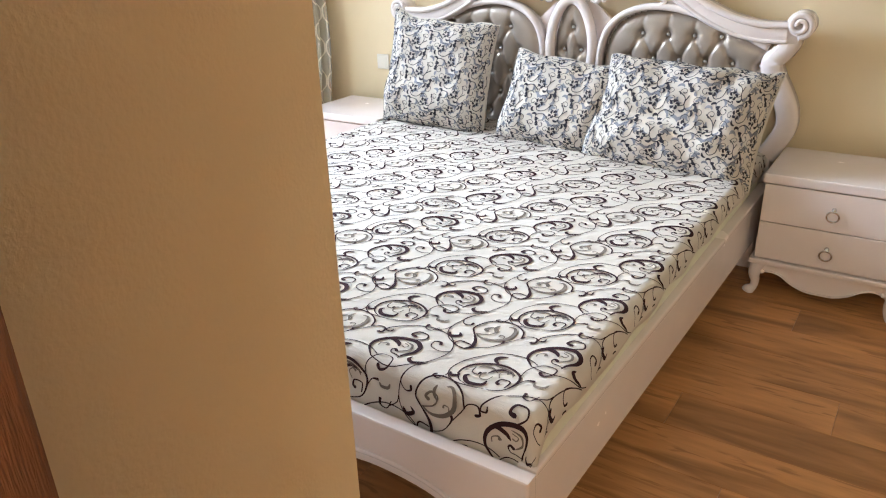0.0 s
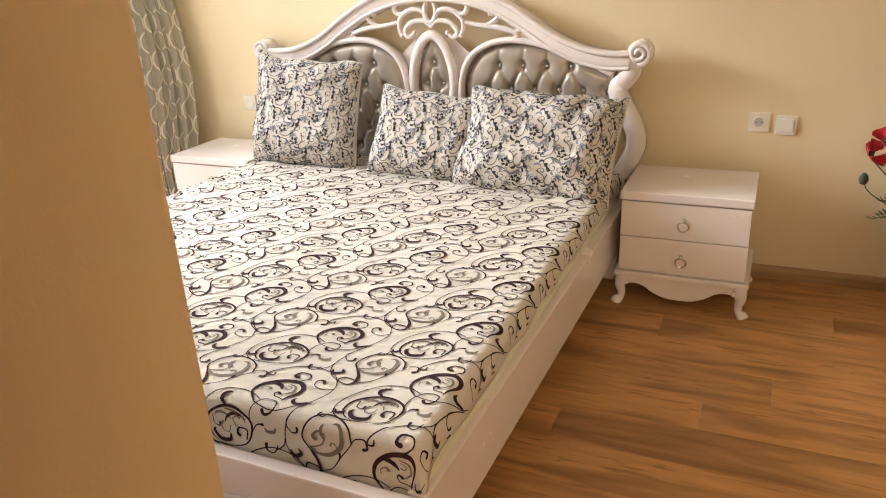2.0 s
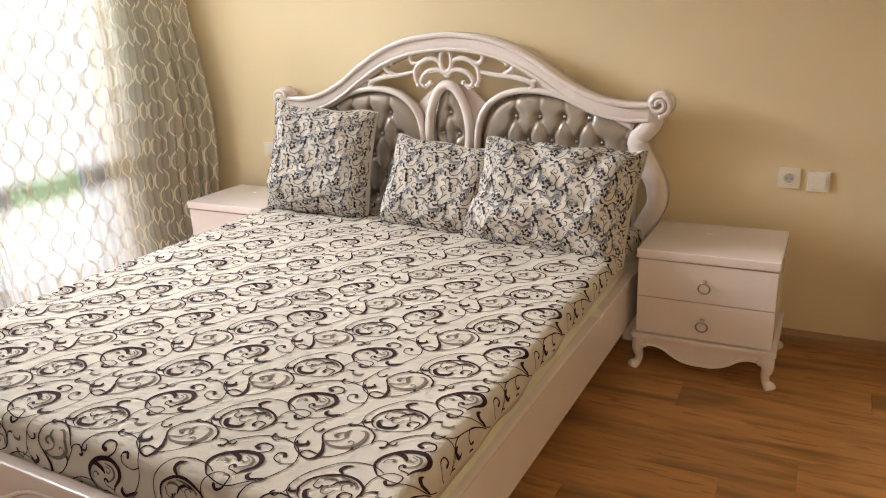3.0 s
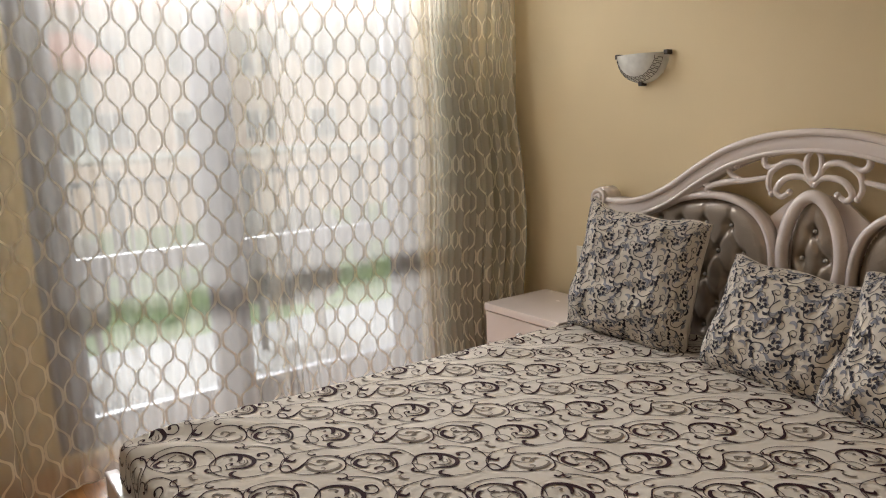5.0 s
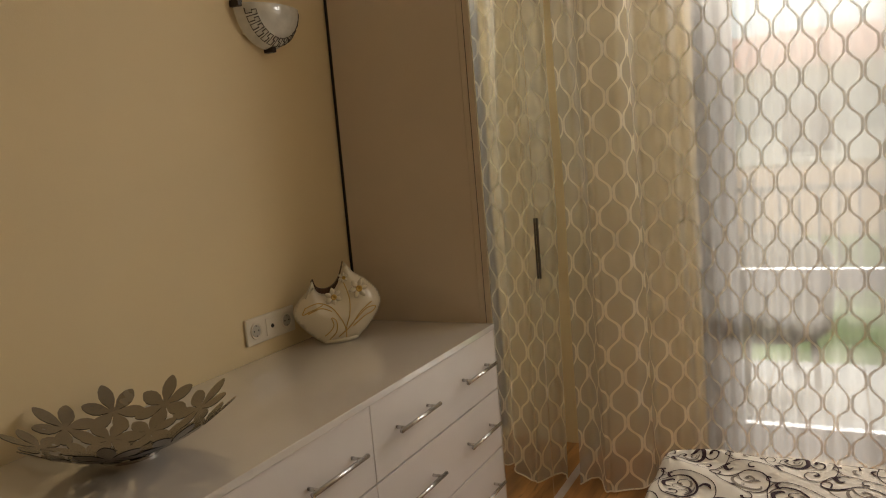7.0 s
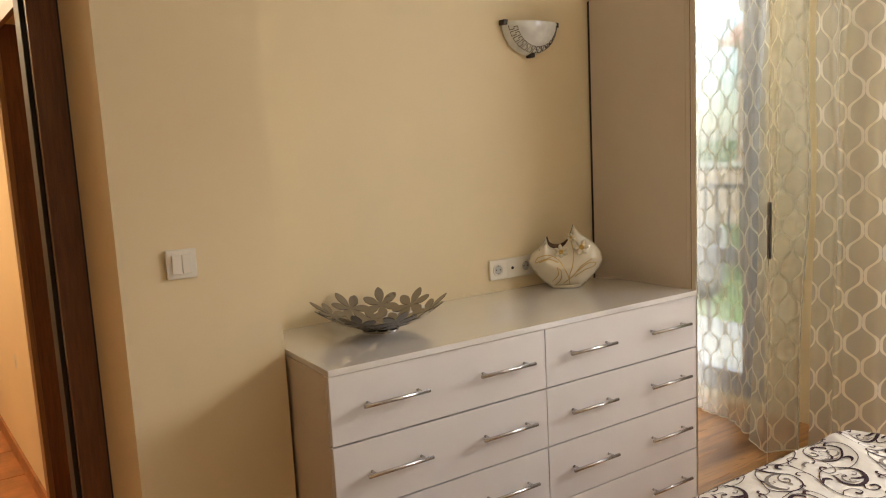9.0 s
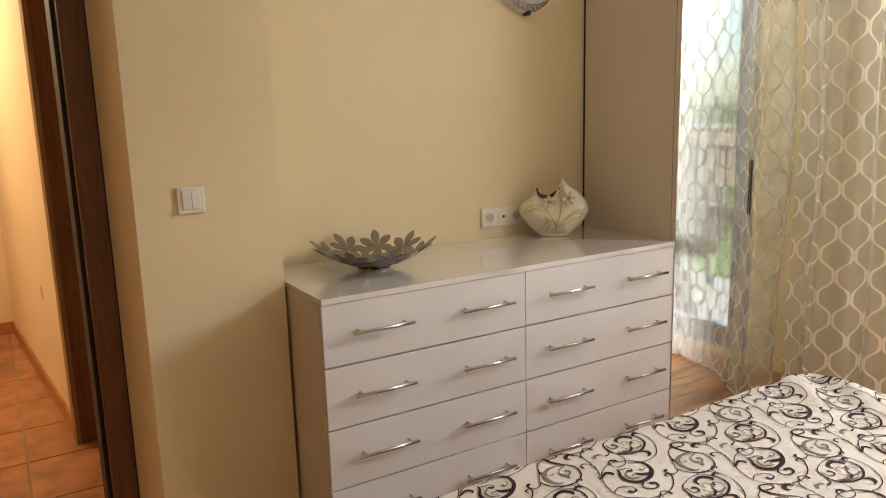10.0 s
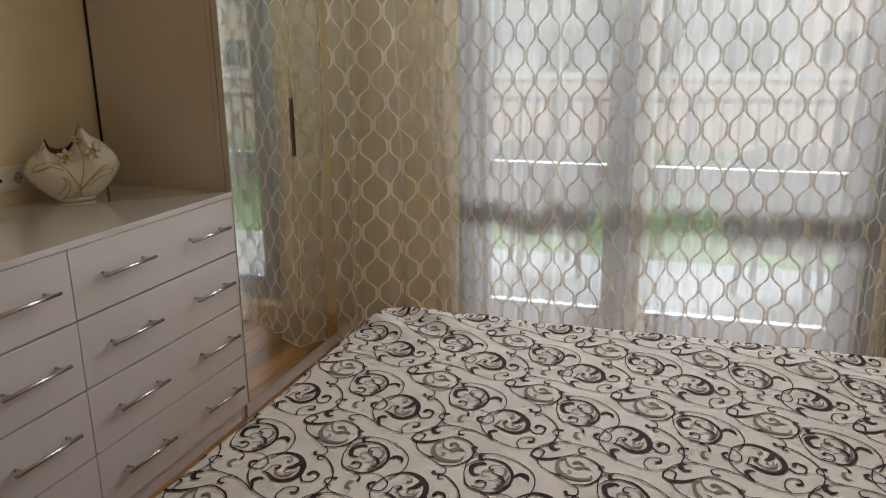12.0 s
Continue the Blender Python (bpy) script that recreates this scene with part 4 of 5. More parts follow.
def spread_at(s, t, lift=0.0):
    ox, oy = max(0, abs(s) - CA), max(0, -t)
    d = math.hypot(ox, oy)
    out, down = fold(d)
    sg = 1 if s > 0 else -1
    bx = max(-CA, min(CA, s))
    by = max(0, t)
    nx, ny = (sg * ox / d, -oy / d) if d > 1e-6 else (0, 0)
    w = noise.noise(Vector((s * 2.2, t * 2.2, 0))) * 0.008 + noise.noise(Vector((s * 6.5, t * 5, 7))) * 0.0035
    w += 0.006 * max(0, noise.noise(Vector((s * 3 + t * 1.5, t * 0.8 - s * 2, 2)))) * math.sin(14 * s + 9 * t)
    corner = math.exp(-((s + 0.83) / 0.22) ** 2 - ((t - 0.06) / 0.28) ** 2)
    w += corner * 0.012 * math.sin(30 * (s - 0.8 * t))
    edge = math.exp(-((s + 0.80) / 0.10) ** 2)
    w += edge * 0.010 * math.sin(7.0 * t + 3 * noise.noise(Vector((t * 2, 1, 1))))
    side = down / 0.1 * 0.004 * math.sin(24 * (s + t)) if down > 0 else 0
    k = lift
    flat = 1 - min(1, down / 0.035)
    x = XB - 0.004 + bx + nx * (out + side + k * (1 - flat))
    y = CY0 + by + ny * (out + side + k * (1 - flat))
    z = CZ + w * (1 if down == 0 else 0.6) - down + k * max(flat, 0.15)
    return (x, y, z)


S0, S1, T0, T1 = -CA - 0.11, CA + 0.092, -0.212, CL
spread = empty("bedspread", "cream cotton bedspread with dark plum scroll print spread over the mattress", "bedspread", at=(XB, 2.2, 0.47))
bm = bmesh.new()
ns, nt_ = 150, 170
rows = []
for i in range(ns + 1):
    row = []
    for j in range(nt_ + 1):
        s, t = S0 + (S1 - S0) * i / ns, T0 + (T1 - T0) * j / nt_
        if i in (0, ns) or j == 0:
            h = hem(s, t)
            s += (h if i == 0 else -h if i == ns else 0)
            t += h if j == 0 else 0
        row.append(bm.verts.new(spread_at(s, t)))
    rows.append(row)
for i in range(ns):
    for j in range(nt_):
        bm.faces.new((rows[i][j], rows[i + 1][j], rows[i + 1][j + 1], rows[i][j + 1]))
cloth = part("cloth", bm, M_COVER, spread, "", True)
sol = cloth.modifiers.new("thickness", "SOLIDIFY")
sol.thickness, sol.offset = 0.003, -1
dark, grey = spread_tile()


for name, strokes, mat in (("scroll_print", dark, M_PRINT), ("taupe_print", grey, M_PRINT_GREY)):
    bm = lay(bmesh.new(), strokes, lambda u, v: spread_at(u, v, 0.0018), S0 + 0.012, S1 - 0.012, T0 + 0.012, T1, 2 * PRINT_X, PRINT_Y, shift=(-0.183, 0.609))
    tagged(part(name, bm, mat, spread, "dark printed scrolls" if name[0] == "s" else "taupe printed sprigs", True), kind="stuff")

# the bed stands a little askew to the wall
for ob in (bed,):
    ob.matrix_basis = pose(XB, 3.27, 0, 0, 0, -0.8) @ pose(-XB, -3.27, 0) @ Matrix.Translation(ob.location)

# ---- pillows ----
def pillow(label, w, h, thick, m, seed, crease=0.0, fold_corner=0):
    def at(u, v, face, lift=0.0):
        a, b = math.sin(2.5 * u / w) / math.sin(1.25), math.sin(2.5 * v / h) / math.sin(1.25)
        px = a * w / 2 * (1 - 0.045 * (1 - b * b) * a * a)
        pz = b * h / 2 * (1 - 0.045 * (1 - a * a) * b * b)
        body = max(0, (1 - a ** 4) * (1 - b ** 4)) ** 0.55
        n = 0.018 * noise.noise(Vector((u * 7 + seed, v * 7, face))) + 0.011 * noise.noise(Vector((u * 16 + seed, v * 13, face + 4)))
        ruck = 0.012 * math.sin(26 * v + 9 * noise.noise(Vector((u * 4, v * 3, seed)))) * (0.3 + 0.7 * abs(b)) * crease
        dent = -0.030 * crease * math.exp(-((v + 0.06 * h + 0.05 * u) / 0.022) ** 2)
        slump = 0.028 * math.exp(-((b + 0.45) / 0.4) ** 2)
        y = (thick * 0.5 * body + (n + ruck + dent + slump) * body ** 0.5) + lift
        if fold_corner and a * fold_corner > 0.45 and b > 0.45:
            pz += 0.10 * (a * fold_corner - 0.45) * (b - 0.45)
        wav = 0.006 * math.sin(30 * (u + v) + seed) * (1 - body)
        return m @ Vector((px, -y if face > 0 else y * 0.8, pz + wav))

    top = empty("pillow", label, "pillow", "pillows against the headboard", at=m.translation)
    bm = bmesh.new()
    n1, n2 = 44, 38
    for face in (1, -1):
        g = [[bm.verts.new(at(w * (i / n1 - 0.5), h * (j / n2 - 0.5), face)) for j in range(n2 + 1)] for i in range(n1 + 1)]
        for i in range(n1):
            for j in range(n2):
                bm.faces.new((g[i][j], g[i + 1][j], g[i + 1][j + 1], g[i][j + 1]))
    bmesh.ops.remove_doubles(bm, verts=bm.verts, dist=0.0008)
    bmesh.ops.recalc_face_normals(bm, faces=bm.faces)
    part("case", bm, M_COVER, top, "", True)
    e = 0.003
    for name, ink, strokes in (("floral_print", M_PILLOW_PRINT, floral_tile()[0]), ("shadow_print", M_PILLOW_GREY, floral_tile()[1])):
        small = [[(a * 0.70, b * 0.70, c * 0.66) for a, b, c in st] for st in strokes]
        bm = bmesh.new()
        for face in (1, -1):
            lay(bm, small, lambda u, v: at(u, v, face, 0.0022 if ink is M_PILLOW_PRINT else 0.0016), -w / 2 + e, w / 2 - e, -h / 2 + e, h / 2 - e, 0.133, 0.119, 0.35 * seed, (0.03 * seed, 0.05 * seed))
        tagged(part(name, bm, ink, top, "slate floral print" if ink is M_PILLOW_PRINT else "soft grey print", True), kind="stuff")
    seam = [at(w * (i / 20 - 0.5), -h / 2, 1) for i in range(21)] + [at(w / 2, h * (i / 20 - 0.5), 1) for i in range(1, 21)]
    seam += [at(w * (0.5 - i / 20), h / 2, 1) for i in range(1, 21)] + [at(-w / 2, h * (0.5 - i / 20), 1) for i in range(1, 20)]
    part("piping", tube(seam, 0.0022, 6, closed=True), M_COVER, top, "", True)
    return top


pillow("plump upright pillow in cream cotton with slate floral print", 0.58, 0.53, 0.17, pose(-2.170, 3.075, 0.722, -14, 3, 3), 1, 0.45, -1)
pillow("small square cushion in cream cotton with slate floral print", 0.53, 0.41, 0.15, pose(-1.515, 3.045, 0.650, -22, 5, -3), 2, 0.25)
pillow("creased slumped pillow in cream cotton with slate floral print", 0.71, 0.47, 0.20, pose(-0.975, 3.005, 0.650, -30, 2, -4), 3, 1.0)

# ---- nightstands ----
def nightstand(label, group):
    """Local origin: the middle of its front, on the floor; depth runs to +y."""
    top = empty("nightstand", label, "nightstand", group)
    W, D = 0.252, 0.40

    def p(name, bm, mat, parent=top, lab="", sm=False):
        ob = part(name, bm, mat, None, lab, sm)
        ob.parent = parent
        return ob

    p("body", box(-W + 0.006, W - 0.006, 0.014, D, 0.150, 0.462, 0.002), M_LACQ)
    p("tabletop", box(-W - 0.002, W + 0.002, -0.006, D + 0.005, 0.464, 0.500, 0.005), M_LACQ)
    for z0, z1, zr in ((0.309, 0.459, 0.392), (0.158, 0.306, 0.236)):
        dr = p("drawer_front", box(-W + 0.004, W - 0.004, 0, 0.013, z0, z1, 0.003), M_LACQ)
        h = p("ring_pull", tube([(0.021 * math.cos(a), -0.011 - 0.004 * math.sin(a), zr - 0.021 + 0.021 * math.sin(a)) for a in (2 * math.pi * i / 24 for i in range(24))], 0.0034, 8, closed=True), M_CHROME, dr, "chrome ring pull", True)
        p("pull_mount", lathe([(0.0, -0.014), (0.006, -0.013), (0.008, -0.004), (0.009, 0.0), (0.0, 0.001)], (0, 0, zr + 0.002), "y", 14), M_CHROME, dr, "", True)
    p("plinth_moulding", box(-W - 0.014, W + 0.014, -0.012, D + 0.004, 0.130, 0.151, 0.006), M_LACQ)
    half = [(0.205, 0.095), (0.175, 0.098), (0.14, 0.088), (0.10, 0.062), (0.05, 0.044), (0.0, 0.042)]
    cv = [tuple(q) for q in spline(half, 5)]
    low = cv + [(-a, b) for a, b in cv[::-1][1:]]
    p("apron", prism([(0.232, 0.130), (0.232, 0.095)] + low + [(-0.232, 0.095), (-0.232, 0.130)], "y", 0.002, 0.020, 0.003), M_LACQ)
    p("apron_bead", tube([(a, 0.002, b + 0.004) for a, b in low], 0.004, 8), M_LACQ, top, "", True)
    for sx in (-1, 1):
        p("side_apron", box(sx * 0.232 - 0.008, sx * 0.232 + 0.008, 0.03, D - 0.02, 0.09, 0.131, 0.003), M_LACQ)
        for yy, f in ((0.018, -1), (D - 0.03, 1)):
            path = [(sx * 0.228, yy, 0.131), (sx * 0.236, yy + f * 0.006, 0.105), (sx * 0.240, yy + f * 0.008, 0.078), (sx * 0.234, yy + f * 0.003, 0.048), (sx * 0.238, yy + f * 0.006, 0.022), (sx * 0.252, yy + f * 0.014, 0.008), (sx * 0.256, yy + f * 0.016, 0.0)]
            p("leg", tube([tuple(q) for q in spline(path, 4)], [0.031, 0.030, 0.0295, 0.029, 0.028, 0.0265, 0.025, 0.024, 0.022, 0.0205, 0.019, 0.018, 0.0165, 0.016, 0.0155, 0.0155, 0.016, 0.018, 0.020, 0.022, 0.023, 0.0235, 0.0235, 0.0225, 0.021], 14), M_LACQ, top, "", True)
            if f < 0:
                p("leg_curl", lathe([(0.0, -0.006), (0.009, -0.004), (0.011, 0.004), (0.0, 0.008)], (sx * 0.212, -0.002, 0.100), "y", 14), M_LACQ, top, "", True)
    return top


stand = nightstand("white lacquered two-drawer nightstand with ring pulls and curved legs", "nightstands beside the bed")
stand.matrix_basis = pose(-0.347, 2.936, 0)
copy_thing(stand, pose(-2.708, 2.936, 0))

# ---- dresser ----
DX0, DX1, DYF, DTOP = -2.386, -0.862, 0.637, 0.890
dresser = empty("dresser", "low glossy white eight-drawer dresser with chrome bar handles", "dresser", at=(-1.62, 0.36, 0))
part("top_board", box(DX0, DX1, 0.088, DYF + 0.004, 0.871, DTOP, 0.002), M_DTOP, dresser)
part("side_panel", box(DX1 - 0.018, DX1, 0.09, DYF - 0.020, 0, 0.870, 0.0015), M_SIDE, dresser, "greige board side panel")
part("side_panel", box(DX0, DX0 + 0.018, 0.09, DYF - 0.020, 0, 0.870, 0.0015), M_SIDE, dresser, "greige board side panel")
# black carcass: the shade in the drawer gaps is put into its colour
part("carcass", box(DX0 + 0.02, DX1 - 0.02, 0.092, DYF - 0.022, 0.06, 0.868), M_BLACK, dresser, "carcass coloured black for the shade between the drawers")
part("plinth", box(DX0 + 0.001, DX1 - 0.001, DYF - 0.05, DYF - 0.021, 0.0, 0.058, 0.002), M_DRESS, dresser)
DM = -1.630
for x0, x1 in ((DM + 0.0015, DX1 - 0.001), (DX0 + 0.002, DM - 0.0015)):
    for k in range(4):
        z0 = 0.066 + k * 0.2022
        drawer = part("drawer_front", box(x0, x1, DYF - 0.019, DYF, z0, z0 + 0.1970, 0.0015), M_DRESS, dresser)
        for c in (0.255, 0.775):
            hx = x1 - c * (x1 - x0)
            hz = z0 + 0.103
            hb = part("bar_handle", tube([(hx - 0.106, DYF + 0.030, hz), (hx + 0.106, DYF + 0.030, hz)], 0.0058, 12), M_CHROME, drawer, "chrome bar handle", True)
            for o in (-0.082, 0.082):
                tb = tube([(hx + o, DYF - 0.001, hz), (hx + o, DYF + 0.030, hz)], 0.0045, 10)
                part("handle_post", tb, M_CHROME, drawer, "", True)

# ---- wardrobe ----
WX0, WX1, WTOP = -3.52, -2.390, 2.055
ward = empty("wardrobe", "tall greige wardrobe with two mirrored doors and dark handle", "wardrobe", at=(-2.85, 0.36, 0))
part("side_panel", box(WX1 - 0.018, WX1, 0.100, DYF - 0.046, 0.0, WTOP, 0.0015), M_SIDE, ward)
part("side_panel", box(WX0, WX0 + 0.018, 0.100, DYF - 0.046, 0.0, WTOP, 0.0015), M_SIDE, ward)
part("edge_strip", box(WX1 - 0.018, WX1 + 0.001, DYF - 0.045, DYF - 0.026, 0.0, WTOP, 0.001), M_SIDE, ward)
part("top_board", box(WX0, WX1 + 0.012, 0.100, DYF + 0.004, WTOP + 0.001, WTOP + 0.022, 0.002), M_SIDE, ward)
part("carcass", box(WX0 + 0.02, WX1 - 0.02, 0.102, DYF - 0.03, 0.06, WTOP - 0.001), M_SIDE, ward)
part("plinth", box(WX0 + 0.002, WX1 - 0.002, DYF - 0.04, DYF - 0.012, 0.0, 0.062, 0.002), M_DRESS, ward, "white plinth board")
WM = -2.846
# solid black strip painted for the shade between wardrobe and wall
part("back_gap_shade", box(WX1 - 0.022, WX1 - 0.002, 0.087, 0.0995, 0.0, WTOP), M_BLACK, ward, "black strip for the shade in the gap at the wall")
part("filler_panel", box(WX0, WM - 0.458, DYF - 0.024, DYF - 0.0005, 0.066, WTOP - 0.002, 0.001), M_MIRROR, ward, "narrow mirror panel")
# solid black strip painted for the shaded slit at the door's back
part("door_gap_shade", box(WX1 - 0.017, WX1 - 0.001, DYF - 0.0258, DYF - 0.0242, 0.066, WTOP - 0.002), M_BLACK, ward, "black strip for the shade behind the door")
for x0, x1 in ((WM + 0.001, WX1 - 0.0005), (WM - 0.456, WM - 0.001)):
    dr = part("door", box(x0, x1, DYF - 0.024, DYF - 0.004, 0.066, WTOP - 0.002, 0.001), M_SIDE, ward, "greige door backing")
    part("mirror", box(x0 + 0.0015, x1 - 0.0015, DYF - 0.0035, DYF, 0.068, WTOP - 0.004, 0.0006, 1), M_MIRROR, dr, "silver mirror front")
    if x0 < WM - 0.1:
        part("door_handle", box(WM - 0.0065, WM - 0.0015, DYF + 0.0005, DYF + 0.009, 0.953, 1.188, 0.002), M_DARKHANDLE, dr, "dark vertical bar handle")

# ---- wall fittings ----
def plate(name, label, cat, m, gangs):
    """A wall plate: front faces local -y, its middle at the origin."""
    top = empty(name, label, cat)
    n = len(gangs)
    w = 0.071 * n + 0.010

    def p(nm, bm, mat, parent=top, lab="", sm=False):
        ob = part(nm, bm, mat, None, lab, sm)
        ob.parent = parent
        return ob

    p("surround", box(-w / 2, w / 2, -0.010, 0, -0.0405, 0.0405, 0.004, 3), M_PLASTIC)
    for i, g in enumerate(gangs):
        x = 0.071 * (i - (n - 1) / 2)
        if g == "socket":
            p("socket_face", lathe([(0.0, -0.0075), (0.019, -0.0075), (0.021, -0.013), (0.025, -0.0135), (0.026, -0.009), (0.0, -0.009)], (x, 0, 0), "y", 28), M_PLASTIC, top, "", True)
            p("insert", lathe([(0.0, -0.0112), (0.0185, -0.0112), (0.0188, -0.008), (0.0, -0.008)], (x, 0, 0), "y", 24), M_SOCKET_SHADE)
            # flat black discs stand in for the dark of the pin holes
            for o in (-0.0095, 0.0095):
                p("hole", lathe([(0.0, -0.0118), (0.0026, -0.0118), (0.0026, -0.0100), (0.0, -0.0100)], (x + o, 0, 0), "y", 10), M_BLACK)
            for o in (-0.0185, 0.0185):
                p("earth_clip", box(x - 0.002, x + 0.002, -0.0130, -0.009, o * 0.85 - 0.002, o * 0.85 + 0.002), M_CHROME)
        elif g == "aerial":
            p("cover", box(x - 0.027, x + 0.027, -0.0125, -0.0095, -0.027, 0.027, 0.002), M_PLASTIC)
            p("jack", lathe([(0.0, -0.0145), (0.006, -0.0145), (0.0065, -0.0125), (0.0, -0.012)], (x, 0, 0), "y", 14), M_BLACK)
        else:
            k = int(g)
            for q in range(k):
                ww = 0.054 / k
                xx = x - 0.027 + q * ww
                p("rocker", box(xx + 0.0006, xx + ww - 0.0006, -0.0145, -0.0095, -0.027, 0.027, 0.002), M_PLASTIC)
    top.matrix_basis = m
    return top


plate("power_socket", "white earthed power socket on the cream wall", "socket", pose(-0.118, YN, 0.702), ["socket"])
plate("light_switch", "white single rocker switch beside the power socket", "light switch", pose(-0.012, YN, 0.693), ["1"])
plate("light_switch", "white single rocker switch by the headboard", "light switch", pose(-2.757, YN, 0.697), ["1"])
plate("light_switch", "white double rocker switch beside the doorway", "light switch", pose(-0.575, YC, 1.190, 0, 0, 180), ["2"])
plate("socket_strip", "white triple plate with two sockets and an aerial jack", "socket", pose(-1.932, YD, 0.978, 0, 0, 180), ["socket", "aerial", "socket"])
hd = HB - HA
ang = math.degrees(math.atan2(hd.y, hd.x)) + 180
plate("light_switch", "white light switch on the hall wall", "light switch", Matrix.Translation(hall_at(0.205, 0.0, 1.19)) @ pose(0, 0, 0, 0, 0, ang - 180), ["1"])
plate("power_socket", "white power socket low on the hall wall", "socket", Matrix.Translation(hall_at(0.41, 0.0, 0.58)) @ pose(0, 0, 0, 0, 0, ang - 180), ["socket"])


def sconce(label, m):
    """A half-bowl wall lamp: it faces local -y, flat top up, origin at the top's middle on the wall."""
    top = empty("wall_lamp", label, "wall lamp", "half-bowl wall lamps")
    R, D = 0.132, 0.085

    def p(nm, bm, mat, lab="", sm=False):
        ob = part(nm, bm, mat, None, lab, sm)
        ob.parent = top
        return ob

    def on(r, a, lift=0.0):
        x, z = r * R * math.cos(a), r * R * math.sin(a) * 0.93
        return (x, -D * math.sqrt(max(0, 1 - r * r)) ** 0.9 - 0.006 - lift, z)

    bm = bmesh.new()
    nr, na = 14, 40
    for side, off in ((1, 0.0), (-1, -0.005)):
        g = [[bm.verts.new(on(0.999 * i / nr, math.pi + math.pi * j / na, off)) for j in range(na + 1)] for i in range(nr + 1)]
        for i in range(nr):
            for j in range(na):
                bm.faces.new((g[i][j], g[i + 1][j], g[i + 1][j + 1], g[i][j + 1]))
    bmesh.ops.remove_doubles(bm, verts=bm.verts, dist=0.0004)
    bmesh.ops.recalc_face_normals(bm, faces=bm.faces)
    p("glass_bowl", bm, M_OPAL, "marbled white glass half bowl", True)
    p("back_plate", box(-0.10, 0.10, -0.008, 0, -0.085, -0.01, 0.003), M_PLASTIC)
    key = []
    n = 13
    for i in range(n):
        a0 = math.pi + math.pi * (0.04 + 0.92 * i / n)
        da = math.pi * 0.92 / n
        for r, f in ((0.94, 0.05), (0.94, 0.72), (0.85, 0.72), (0.85, 0.40), (0.77, 0.40), (0.77, 1.05)):
            key.append(on(r, a0 + da * f, 0.001))
    p("greek_key", tube(key, 0.0017, 5), M_CLIP, "dark painted key pattern")
    for a in (math.pi, 1.5 * math.pi, 2 * math.pi):
        x, y, z = on(0.99, a)
        p("clip", box(x - 0.010, x + 0.010, y - 0.014, 0.0, z - 0.011, z + 0.009, 0.003), M_CLIP)
    top.matrix_basis = m
    return top


sconce("half-bowl opal glass wall lamp with dark key pattern above the bed", pose(-2.393, YN, 1.620))
sconce("half-bowl opal glass wall lamp with dark key pattern above the dresser", pose(-2.060, YD, 1.945, 0, 0, 180))
sconce("half-bowl opal glass wall lamp with dark key pattern in the hall", Matrix.Translation(hall_at(0.59, 0.0, 1.96)) @ pose(0, 0, 0, 0, 0, ang - 180) @ Matrix.Scale(1.35, 4))

